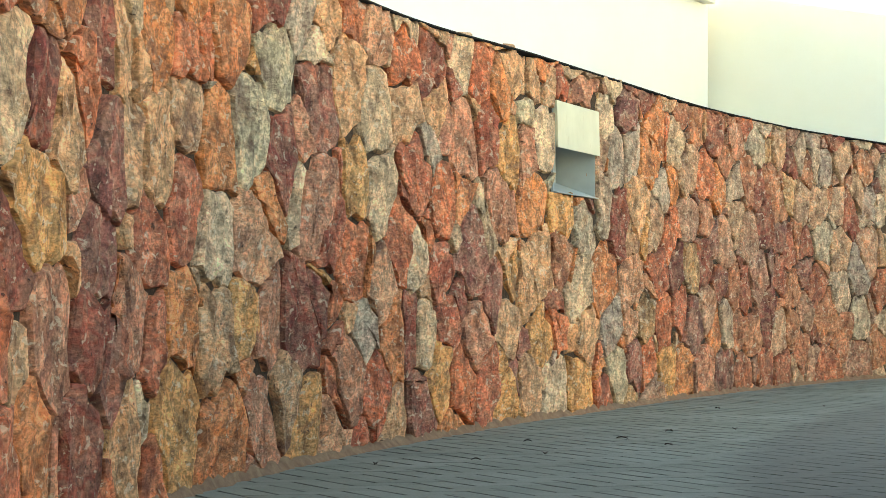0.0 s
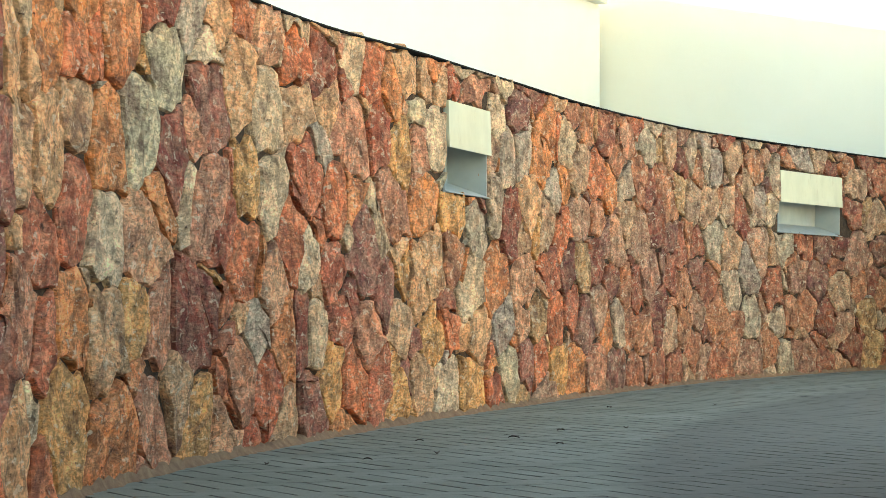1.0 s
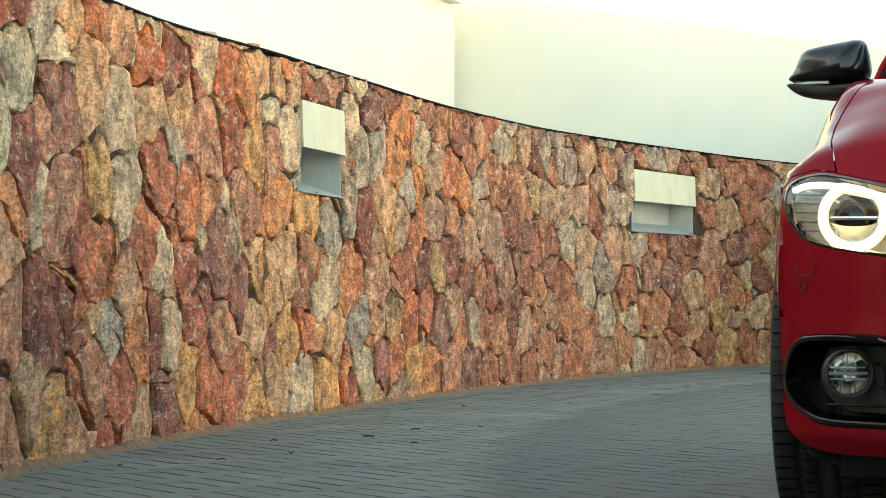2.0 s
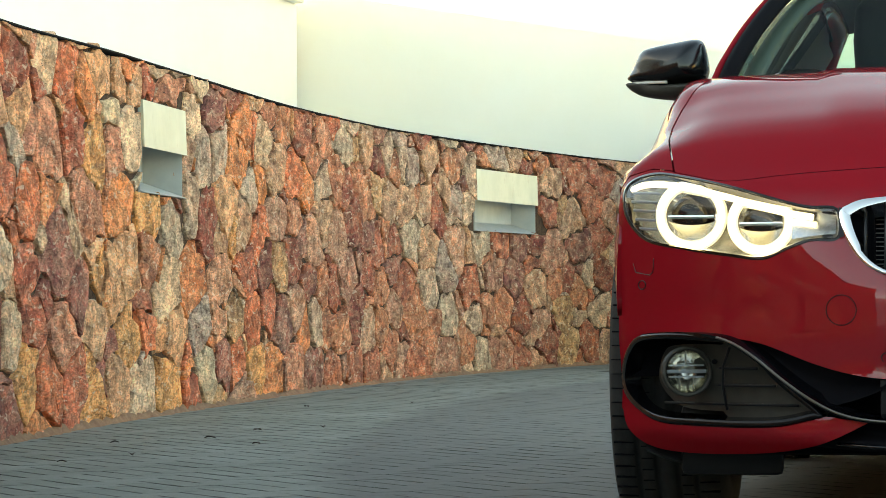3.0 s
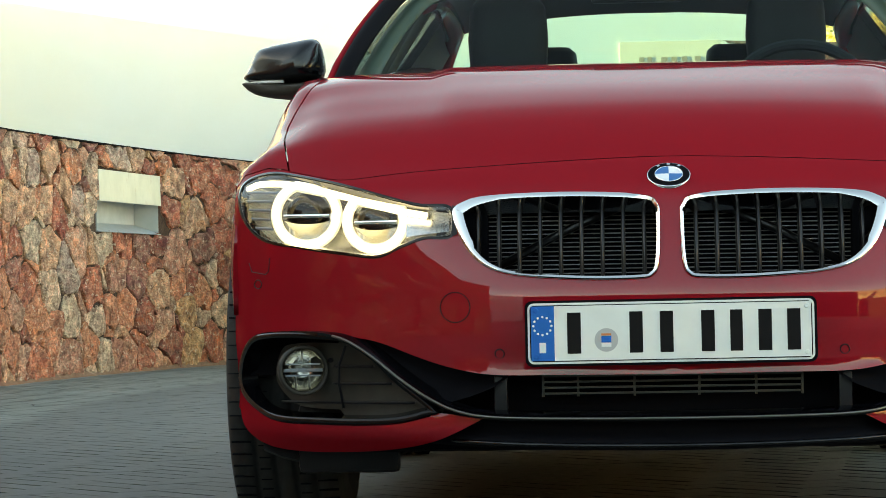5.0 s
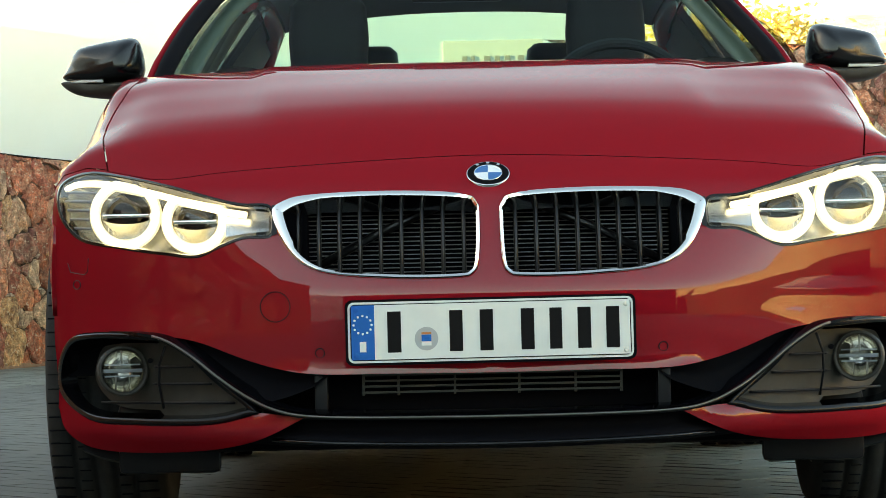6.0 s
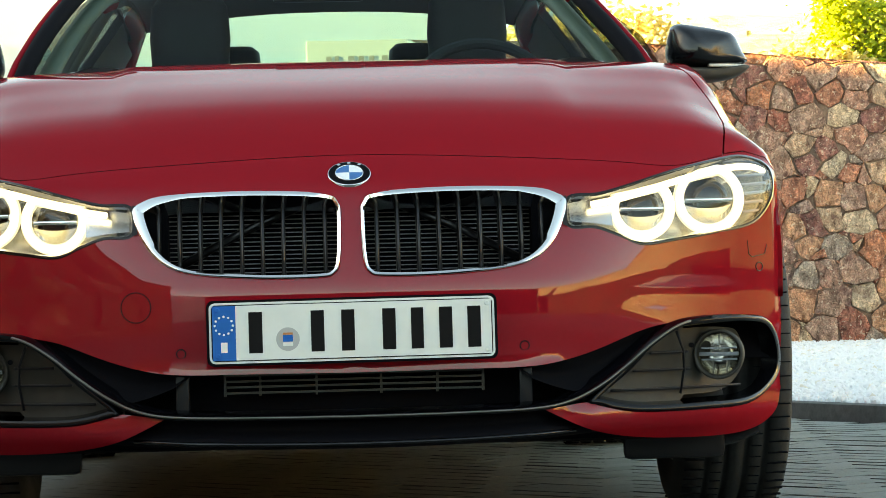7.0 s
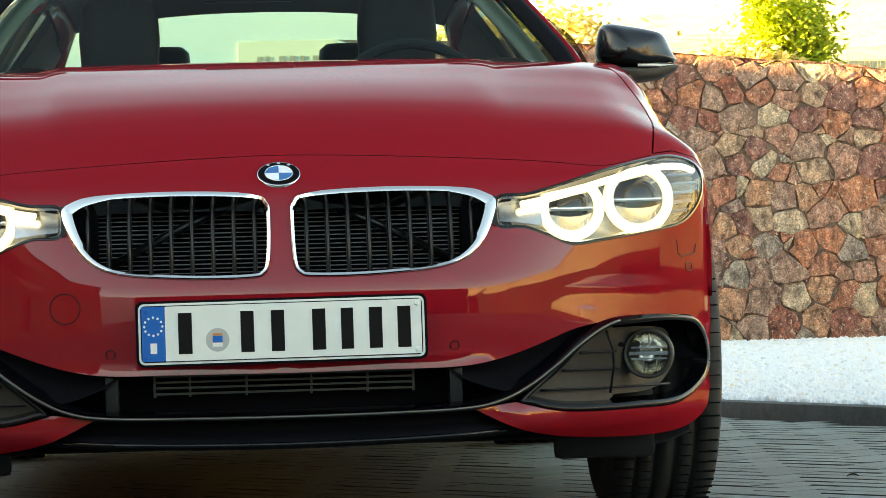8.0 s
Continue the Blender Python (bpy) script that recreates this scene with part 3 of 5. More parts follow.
# ---------------------------------------------------------------- white house behind the wall
def house():
    root = thing("house", Matrix.Translation((-9, 10, 0)), "white rendered house with plain walls, rear one tinted cream for sunlight, behind stone wall", "house")
    # the 2.2 m wing is unseen, added to shape the house's shadow
    for box, mat in (((-4, 1.8, -8, 18.85, 0, 3.4), render_white), ((-4, 1.7, -26, -8, 0, 2.2), render_white), ((-7, 10.2, 19, 24, 0, 5.2), sun_tinted_render)):
        bm = bmesh.new()
        block(bm, *box, bevel=.02)
        part("wall", bm, mat, root)
    for box in ((-4.3, 1.9, -8.1, 18.75, 3.4, 3.55), (-4.2, 1.8, -26.1, -8.1, 2.2, 2.3), (-7.2, 10.4, 18.8, 24.2, 5.2, 5.4)):
        bm = bmesh.new()
        block(bm, *box, bevel=.02)
        part("roof", bm, render_white, root)
    bm = bmesh.new()
    block(bm, 8.60, 9.56, 18.988, 18.998, 2.40, 2.89)
    panel = part("panel", bm, panel_grey, root, "grey panel with illegible lettering")
    for x, w in ((8.78, .05), (8.86, .04), (8.99, .06), (9.09, .05), (9.19, .05), (9.31, .06)):
        bm = bmesh.new()
        block(bm, x, x + w, 18.984, 18.990, 2.68, 2.74)
        part("letter_bar", bm, letter_grey, panel, smooth=False)
    return root


house()

# unseen dark walls close the court, added to darken the car's reflections
bm = bmesh.new()
block(bm, -6, 10.5, -9.4, -9.0, -.02, 2.0, bevel=.02)
tagged(part("reflect_wall_back", bm, dark_reflect_render), "added unseen dark wall behind the paved court, for reflections", "wall", kind="structure")
bm = bmesh.new()
block(bm, 10.8, 11.1, -9.4, 8.0, -.02, .9, bevel=.02)
tagged(part("reflect_wall_side", bm, dark_reflect_render), "added unseen dark wall on the open side of the court, for reflections", "wall", kind="structure")

# ---------------------------------------------------------------- gravel bed, kerb, back wall on the right
KERB_A, KERB_B = Vector((.2, 13.55, 0)), Vector((7.5, -2.55, 0))
KERB_T = (KERB_B - KERB_A).normalized()
KERB_N = Vector((-KERB_T.y, KERB_T.x, 0))
if KERB_N.y < 0:
    KERB_N = -KERB_N


def wall_right_line(u):
    return Vector((.4 + u, 20.45 - .03 * u, 0))


RIGHT_LEN = 8.0
wall_right = thing("wall_right", Matrix(), "retaining wall of pinkish brown rubble stone behind gravel", "wall", kind="structure")


def right_crest(u):
    return float(np.interp(u, [0, 1.56, 2.3, 2.67, 3.4, 3.7, 8], [2.12, 2.06, 1.97, 1.93, 1.87, 1.82, 1.6]))


def right_point(u, z, d):
    p = wall_right_line(u)
    return (p.x, p.y - d, z + .05)


bm = bmesh.new()
loops(bm, [[right_point(u, z, d) for z, d in ((-.1, -.018), (right_crest(u) - .07, -.018), (right_crest(u) - .07, -.5), (-.1, -.5))] for u in np.linspace(0, RIGHT_LEN, 40)], True, True, True)
part("wall_core", bm, pale_mortar, wall_right, smooth=False)

bm = bmesh.new()
block(bm, .4, 8.4, 20.22, 20.46, -.02, .062, bevel=.01)
part("footing", bm, concrete, wall_right, "thin grey concrete footing")

kerb = thing("kerb", Matrix(), "low dark kerb edging the white gravel bed", "kerb", kind="structure")
L_ = (KERB_B - KERB_A).length
n_ = int(L_ / 1.0)
for i in range(n_):
    bm = bmesh.new()
    block(bm, .004, L_ / n_ - .004, 0, .09, -.05, .055, bevel=.006, m=Matrix.Translation(KERB_A + KERB_T * (i * L_ / n_)) @ Matrix(((KERB_T.x, KERB_N.x, 0), (KERB_T.y, KERB_N.y, 0), (0, 0, 1))).to_4x4())
    part("kerbstone", bm, kerb_grey, kerb)


def in_bed(x, y):
    v = Vector((x, y, 0)) - KERB_A
    return v.dot(KERB_N) > .09 and y < 20.6 and v.dot(KERB_T) > -8


# white gravel: a bed and thousands of pebbles
rng = np.random.default_rng(11)
verts, faces = [], []
PEBBLE = bmesh.new()
bmesh.ops.create_icosphere(PEBBLE, subdivisions=1, radius=1)
PEBBLE.verts.ensure_lookup_table()
BALL, BALL_F = np.array([v.co[:] for v in PEBBLE.verts]), [tuple(v.index for v in f.verts) for f in PEBBLE.faces]
PEBBLE.free()
count = 0
while count < 26000:
    x, y = rng.uniform(.6, 6.2), rng.uniform(9.0, 20.5)
    if not in_bed(x, y) or x > .23 * y + .4 or x < .105 * y:
        continue
    r = rng.uniform(.009, .022) * (1.0 if y < 14 else 1.25)
    q = Euler(rng.uniform(0, 6.3, 3)).to_matrix()
    pts = BALL * rng.uniform(.82, 1.15, (12, 1)) * r * np.array([1, .8, .62])
    k = len(verts)
    verts += [tuple(q @ Vector(p) + Vector((x, y, .048 + .5 * r))) for p in pts]
    faces += [tuple(i + k for i in f) for f in BALL_F]
    count += 1
tagged(raw("gravel", verts, faces, gravel_white), "loose white marble gravel in the bed before the wall", "gravel", kind="stuff")
bm = bmesh.new()
far = KERB_A + KERB_N * .09
q = [far - KERB_T * 4, far + KERB_T * 14, Vector((30, .8, 0)), Vector((30, 20.7, 0)), Vector((-3, 20.7, 0))]
bm.faces.new([bm.verts.new((p.x, p.y, .045)) for p in q])
tagged(part("gravel_bed", bm, gravel_white, smooth=False), "flat white gravel bed beside the paved court", "gravel bed", kind="structure")

# dry sunlit slope above the back wall
bm = bmesh.new()
N_ = 60
grid = []
for i in range(N_ + 1):
    row = []
    for j in range(N_ + 1):
        x, y = -2 + 70 * (i / N_) ** 1.5, 20.9 + 70 * (j / N_) ** 1.6
        side = max(0, x - 8) * .10
        z = 1.45 + .10 * (y - 20.9) + side + .35 * noise.noise((x * .35, y * .35, 1)) * min(1, (y - 20.9) / 3)
        row.append(bm.verts.new((x, y, min(z, 7.5 + .5 * noise.noise((x * .1, y * .1, 5))))))
    grid.append(row)
for i in range(N_):
    for j in range(N_):
        bm.faces.new((grid[i][j], grid[i + 1][j], grid[i + 1][j + 1], grid[i][j + 1]))
tagged(part("hillside", bm, soil, sharp=180), "dry straw-coloured hillside in full sun", "hillside", kind="structure")

# low sunlit bank on the court's open side, unseen, added to bounce warm light
bm = bmesh.new()
rows = []
for i in range(42):
    y = -22 + i * 1.05
    rows.append([(x + 1.2 * noise.noise((y * .2, x, 2)), y, z) for x, z in ((11.3, -.05), (11.8, 1.1), (13.0, 2.3 + .3 * noise.noise((y * .3, 0, 7))), (16, 2.9), (24, 3.3), (60, 5.0))])
loops(bm, rows, False)
tagged(part("bank", bm, soil, sharp=180), "unseen dry earth bank beside the court, added to bounce low sun", "bank", kind="structure")


# ---------------------------------------------------------------- planting
def leaf_cloud(rng, centre, reach, count, size, droop=.3, hollow=.35):
    """Small bent leaves scattered in a lumpy crown."""
    verts, faces = [], []
    lumps = [np.array(centre) + rng.normal(0, .45, 3) * np.array(reach) for _ in range(14)]
    for _ in range(count):
        c = lumps[rng.integers(len(lumps))]
        p = c + rng.normal(0, .30, 3) * np.array(reach)
        q = Euler((rng.uniform(-1.0, 1.0), rng.uniform(-1.0, 1.0) + droop, rng.uniform(0, 6.28))).to_matrix()
        l, w = size * rng.uniform(.6, 1.25), size * rng.uniform(.25, .42)
        shape = [(0, 0, 0), (w * .8, l * .35, -.12 * l), (0, l, -.28 * l), (-w * .8, l * .35, -.12 * l), (0, l * .45, .03 * l)]
        k = len(verts)
        verts += [tuple(Vector(p) + q @ Vector(s)) for s in shape]
        faces += [(k, k + 1, k + 4), (k + 1, k + 2, k + 4), (k + 2, k + 3, k + 4), (k + 3, k, k + 4)]
    return verts, faces


def shrub(name, base, reach, count, size, mat, label, category, seed):
    rng = np.random.default_rng(seed)
    root = thing(name, Matrix.Translation(base), label, category)
    v, f = leaf_cloud(rng, (0, 0, reach[2] * .9), reach, count, size)
    raw("crown", v, f, mat, root)
    bm = bmesh.new()
    for _ in range(9):
        a = rng.uniform(0, 6.28)
        tip = Vector((math.cos(a) * reach[0] * .7, math.sin(a) * reach[1] * .7, reach[2] * rng.uniform(.8, 1.7)))
        mid = tip * .5 + Vector((rng.normal(0, .05), rng.normal(0, .05), 0))
        cyl(bm, (0, 0, -.2), mid, .022, .014, 6)
        cyl(bm, mid, tip, .014, .005, 6)
    part("stems", bm, bark, root)
    return root


shrub("bush", (3.66, 21.7, 1.62), (.27, .25, .52), 6500, .065, leaf_green, "broad-leaved yellow-green bush behind the stone wall", "bush", 21)
shrub("bush", (3.25, 21.6, 1.72), (.32, .25, .20), 1800, .085, leaf_dry, "dry straw-yellow shrub behind the stone wall", "shrub", 22)
shrub("bush", (2.25, 22.2, 1.85), (.42, .4, .26), 3200, .085, leaf_dry, "straggly yellow shrub behind the stone wall", "shrub", 23)
shrub("bush", (1.6, 23.2, 1.95), (.5, .4, .30), 3000, .085, leaf_dry, "straggly yellow shrub behind the stone wall", "shrub", 24)
shrub("bush", (6.3, 23.0, 1.8), (.6, .5, .35), 1500, .07, leaf_green, "broad-leaved yellow-green bush behind the stone wall", "bush", 25)

# dry grass along the back wall's crest
rng = np.random.default_rng(31)
verts, faces = [], []
for _ in range(9000):
    x, y = rng.uniform(1.2, 7.5), 20.95 + abs(rng.normal(0, 1.6))
    z = 1.4 + .10 * (y - 20.9)
    h, lean = rng.uniform(.12, .60), rng.normal(0, .12, 2)
    w = .006
    k = len(verts)
    verts += [(x - w, y, z), (x + w, y, z), (x + lean[0] * .5 + w * .7, y + lean[1] * .5, z + h * .6), (x + lean[0], y + lean[1], z + h), (x + lean[0] * .5 - w * .7, y + lean[1] * .5, z + h * .6)]
    faces += [(k, k + 1, k + 2, k + 4), (k + 4, k + 2, k + 3)]
tagged(raw("dry_grass", verts, faces, leaf_dry), "dry yellow grass along the top of the wall", "grass", kind="stuff")


# a few fallen leaves and twigs on the paving
def fallen_leaf(x, y, turn, size):
    bm = bmesh.new()
    rows = []
    for t in np.linspace(0, 1, 6):
        w = size * .22 * math.sin(math.pi * min(1, t * .92 + .05)) + .0008
        lift = .004 * math.sin(t * 3.1) + .002
        rows.append([(-w, t * size, lift + w * .35), (0, t * size, lift), (w, t * size, lift + w * .35), (0, t * size, lift - .0015)])
    loops(bm, rows, True, True, True)
    ob = part("fallen_leaf", bm, litter_brown, sharp=60)
    ob.matrix_world = pose(x, y, .002, 0, 0, turn)
    return tagged(ob, "small curled brown leaf lying on the grey paving", "leaf", "fallen leaves")


LITTER = [(-2.82, 9.18, 20, .05), (-2.88, 10.36, 80, .045), (-2.89, 11.02, 150, .04), (-2.61, 9.94, 60, .035), (-2.73, 11.32, 200, .05), (-2.9, 8.78, 100, .03),
          (-3.15, 10.0, 300, .03), (-3.31, 13.46, 40, .04), (-2.94, 13.98, 10, .04), (1.35, 7.26, 70, .03), (-3.1, 8.4, 10, .03)]
for x, y, turn, size in LITTER:
    fallen_leaf(x, y, turn, size)

# ---------------------------------------------------------------- the car
# Car axes: x to its left side, y to its rear, z up; the plate stands at y = 0.
from mathutils.geometry import delaunay_2d_cdt

car = thing("car", pose(0.0, 5.70, 0, 0, 0, .85), "glossy red two-door coupe with lit headlights standing on paving", "car")

# nose and bonnet: a centre line (back, up), swept back and let down towards the sides
LINE_S = list(range(20))
LINE_Y = smooth_line(LINE_S, [.06, .03, .015, .02, .01, 0, 0, .008, .03, .055, .095, .13, .165, .25, .40, .60, .85, 1.1, 1.3, 1.42])
LINE_Z = smooth_line(LINE_S, [.17, .21, .25, .30, .35, .41, .47, .52, .60, .66, .693, .715, .735, .787, .840, .886, .934, .977, .995, 1.000])
LINE_A = smooth_line(LINE_S, [.9, 1, 1, 1, 1, 1, 1, 1, .99, .97, .95, .93, .9, .87, .8, .6, .35, .12, 0, 0])
LINE_B = smooth_line(LINE_S, [0, 0, 0, 0, 0, 0, 0, 0, 0, 0, 0, .02, .06, .15, .34, .44, .42, .30, .16, .08])
LINE_OUT = smooth_line(LINE_S, [0, 0, 0, 0, 0, 0, 0, 0, 0, 0, 0, 0, 0, 0, .04, .20, .42, .58, .66, .70])
SWEEP = smooth_line([0, .2, .4, .55, .65, .75, .82, .855, .88, .90, .915, .93], [0, .012, .05, .1, .155, .245, .35, .43, .55, .7, .9, 1.2])
DROP = smooth_line([0, .2, .4, .55, .65, .70, .775, .83, .872, .915, .93], [0, .003, .014, .024, .034, .045, .095, .13, .185, .27, .355])


def quick(f, lo, hi, n=900):
    """The same curve read from a fine table."""
    got = [float(f(lo + (hi - lo) * i / n)) for i in range(n + 2)]
    k = n / (hi - lo)

    def g(x):
        t = (min(max(x, lo), hi) - lo) * k
        i = int(t)
        return got[i] + (t - i) * (got[i + 1] - got[i])
    return g


LINE_Y, LINE_Z, LINE_A, LINE_B, LINE_OUT = (quick(f, 0, 19) for f in (LINE_Y, LINE_Z, LINE_A, LINE_B, LINE_OUT))
SWEEP, DROP = quick(SWEEP, 0, .93), quick(DROP, 0, .93)


def crease(a, s):
    """A soft power line that runs back over the bonnet from each grille."""
    k = max(0.0, min(1.0, (s - 12.0) / 3.0)) 
    at = .40 + .016 * (s - 12)
    t = max(0.0, min(1.0, (at + .022 - a) / .045))
    return .0095 * k * t * t * (3 - 2 * t)


def lip_ridge(a, z):
    """The lower lip stands out in a ridge and tucks under it, outside the splitter."""
    k = max(0.0, min(1.0, (a - .34) / .10))
    up = max(0.0, min(1.0, (.262 - z) / .046)) if z > .216 else 1.0
    under = max(0.0, .214 - z)
    return k * (-.016 * up * up * (3 - 2 * up) + .9 * under)


def ease(t):
    t = max(0.0, min(1.0, t))
    return t * t * (3 - 2 * t)


def bumper_form(a, s):
    """The corners stand more upright than the middle; a shelf flares out over each duct and along the lower edge."""
    z = LINE_Z(s)
    upright = -.20 * ease((a - .30) / .35) * (max(.47, min(.68, z)) - .575) * (1 - ease((s - 9.5) / 2.5))
    over_duct = -.0055 * ease((a - .47) / .12) * ease((.446 - z) / .030) * ease((z - .24) / .10)
    along_edge = -.010 * (1 - ease((a - .36) / .10)) * ease((.356 - z) / .024) * ease((z - .30) / .02)
    return upright + over_duct + along_edge


def let_down(a, s):
    """How far the skin falls from the centre line: gently over the bonnet, steeply outside it."""
    b = LINE_B(s)
    if a < .80:
        return DROP(a) * b
    k = max(0.0, min(1.0, (s - 12.5) / 2.0))
    return DROP(.80) * b + (DROP(a) - DROP(.80)) * (b + (1.3 + .85 * LINE_OUT(s) - b) * k)


def skin(x, s):
    """A point of the car's painted front at the width x and the station s."""
    a = abs(x)
    return Vector((x, LINE_Y(s) + SWEEP(a) * LINE_A(s) + (lip_ridge(a, LINE_Z(s)) if s < 3.2 else 0.0) + (bumper_form(a, s) if s < 12 else 0.0), LINE_Z(s) - let_down(a, s) + crease(a, s) - .006 * max(0, min(1, (s - 12) / 3))))


def station(x, z):
    lo, hi = 0.0, 19.0
    for _ in range(26):
        mid = (lo + hi) / 2
        lo, hi = (mid, hi) if skin(x, mid).z < z else (lo, mid)
    return lo


def facing(x, s):
    """The outward normal of the skin."""
    e = .01
    u = skin(x + e, s) - skin(x - e, s)
    v = skin(x, min(s + .1, 19)) - skin(x, max(s - .1, 0))
    n = u.cross(v).normalized()
    return n if n.y < 0 or n.z > .5 else -n


def on_skin(x, z, out=0.0):
    s = station(x, z)
    return skin(x, s) + facing(x, s) * out


def inside(p, poly):
    x, y = p
    hit = False
    for i in range(len(poly)):
        (x0, y0), (x1, y1) = poly[i], poly[i - 1]
        if (y0 > y) != (y1 > y) and x < (x1 - x0) * (y - y0) / (y1 - y0) + x0:
            hit = not hit
    return hit


def near_line(p, poly, far):
    P, A = np.array(p), np.array(poly)
    B = np.roll(A, -1, 0)
    d = B - A
    t = np.clip(((P - A) * d).sum(1) / np.maximum((d * d).sum(1), 1e-12), 0, 1)
    return np.hypot(*(A + d * t[:, None] - P).T).min() < far


K_ = .045  # one station in the flat plan


def sheet(outer, holes, put, step_x, step_y, rim=.012):
    """A panel over a flat outline with holes, every point of it put in place by a function; its edges turn in."""
    bm = bmesh.new()
    verts, edges = [], []
    for poly in (outer, *holes):
        k, n = len(verts), len(poly)
        verts += [Vector(p) for p in poly]
        edges += [(k + i, k + (i + 1) % n) for i in range(n)]
    xs, ys = [p[0] for p in outer], [p[1] for p in outer]
    gx = np.arange(min(xs) + step_x / 2, max(xs), step_x)
    gy = np.arange(min(ys) + step_y / 2, max(ys), step_y)
    tight = .45 * min(step_x, step_y)
    for x in gx:
        for y in gy:
            if inside((x, y), outer) and not any(inside((x, y), h) for h in holes) and not any(near_line((x, y), h, tight) for h in (outer, *holes)):
                verts.append(Vector((x, y)))
    got = delaunay_2d_cdt(verts, edges, [], 0, 1e-6)
    made = [bm.verts.new(put(v.x, v.y)) for v in got[0]]
    for f in got[2]:
        c = sum((got[0][i] for i in f), Vector((0, 0))) / len(f)
        if inside(c, outer) and not any(inside(c, h) for h in holes):
            bm.faces.new([made[i] for i in f])
    bmesh.ops.delete(bm, geom=[v for v in bm.verts if not v.link_faces], context="VERTS")
    bm.normal_update()
    if rim:
        edge = [e for e in bm.edges if len(e.link_faces) == 1]
        inward = {v: -v.normal for e in edge for v in e.verts}
        new_geom = bmesh.ops.extrude_edge_only(bm, edges=edge)["geom"]
        moved = [v for v in new_geom if isinstance(v, bmesh.types.BMVert)]
        old = {tuple(round(c, 6) for c in v.co): n for v, n in inward.items()}
        for v in moved:
            n = old.get(tuple(round(c, 6) for c in v.co), Vector((0, 1, 0)))
            v.co += Vector((0, 1, 0)) * rim if abs(n.y) > .35 else n * rim
    return bm


def skin_sheet(outline, holes=(), step=.03, rim=.012, out=0.0):
    """A panel of the skin inside an outline of (width, height) points."""
    def flat(poly):
        return [(x, station(x, z) * K_) for x, z in poly]

    def put(x, v):
        return skin(x, v / K_) + (facing(x, v / K_) * out if out else Vector((0, 0, 0)))
    return sheet(flat(outline), [flat(h) for h in holes], put, step, K_ * .35, rim)


def mirrored(pts):
    return [(-x, z) for x, z in pts]


def dense(pts, step=.012, closed=True):
    out = []
    for i in range(len(pts) if closed else len(pts) - 1):
        a, b = np.array(pts[i]), np.array(pts[(i + 1) % len(pts)])
        k = max(1, int(np.hypot(*(b - a)) / step))
        out += [tuple(a + (b - a) * t / k) for t in range(k)]
    return out if closed else out + [tuple(pts[-1])]


def round_off(pts, per=7, closed=True):
    return [(float(p[0]), float(p[1])) for p in curve_through(pts, closed, per)]


KIDNEY = round_off([(.017, .610), (.021, .640), (.050, .657), (.184, .664), (.330, .661), (.384, .650), (.403, .627), (.372, .556), (.310, .516), (.182, .502), (.062, .501), (.031, .509), (.020, .536)])
LAMP = round_off([(.406, .643), (.404, .587), (.458, .582), (.504, .566), (.549, .549), (.612, .556), (.706, .571), (.790, .590), (.840, .637), (.852, .690), (.835, .717), (.785, .728), (.727, .720), (.620, .694), (.516, .663), (.463, .650)], 5)
DUCT = round_off([(.593, .399), (.667, .409), (.759, .411), (.817, .399), (.849, .349), (.846, .292), (.777, .245), (.669, .237), (.533, .238), (.460, .252), (.438, .263), (.505, .318), (.550, .362)], 6)
LOW = [(0, .327), (.182, .328), (.321, .329), (.393, .339), (.459, .358), (.543, .390), (.593, .403)]
LIP = [(.856, .262), (.838, .222), (.79, .192), (.701, .181), (.547, .186), (.442, .206), (.353, .247)]
CUT = [(0, .7335), (.06, .7329), (.187, .7285), (.402, .718), (.51, .711), (.595, .7025), (.640, .7035), (.700, .7165), (.738, .7258)]
SHUT = .0006


def bumper():
    low = round_off([LOW[0], *LOW[1:-1], (.593, .401)], 5, False)
    top_duct = round_off([(.593, .401), (.667, .411), (.759, .413), (.817, .401), (.851, .349), (.848, .292), (.777, .243), (.669, .235), (.533, .236), (.460, .250), (.430, .258), (.353, .247)], 6, False)
    lip = round_off(LIP[::-1], 6, False)
    cut = [(x, z - SHUT) for x, z in round_off(CUT, 5, False)]
    # right half, counted from the middle of the lower edge outwards and back over the top
    side = dense([(.860, .262), (.866, .45), (.866, .60), (.862, .70), (.845, .725), (.790, .735), (.745, .7285)], .02, False)
    right = low + top_duct[1:] + lip[1:-1] + side + cut[::-1]
    full = right + [(-x, z) for x, z in right[::-1] if x > 1e-4]
    full = dense(full, .014)
    clean = [p for i, p in enumerate(full) if math.hypot(p[0] - full[i - 1][0], p[1] - full[i - 1][1]) > .0015]
    bm = skin_sheet(clean, [KIDNEY, mirrored(KIDNEY), LAMP, mirrored(LAMP)], .028, .014)
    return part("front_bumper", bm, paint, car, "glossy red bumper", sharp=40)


front_bumper = bumper()


def hood_edge(s):
    return float(np.interp(s, [11.8, 12.4, 13, 14, 15, 16, 17, 18, 19], [.738, .746, .757, .776, .785, .782, .768, .75, .735]))


def bonnet():
    cut = [(x, z + SHUT) for x, z in round_off(CUT, 5, False)]
    front = [(x, station(x, z) * K_) for x, z in cut]
    side = [(hood_edge(s) - .002, s * K_) for s in np.arange(front[-1][1] / K_ + .25, 18.95, .25)]
    rear = [(x, 18.9 * K_) for x in np.linspace(.70, 0, 24)]
    right = front + side + rear
    outline = right + [(-x, v) for x, v in right[::-1] if x > 1e-4]
    bm = sheet(outline, [], lambda x, v: skin(x, v / K_), .03, K_ * .3, .012)
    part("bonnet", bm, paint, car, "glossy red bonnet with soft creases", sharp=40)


bonnet()


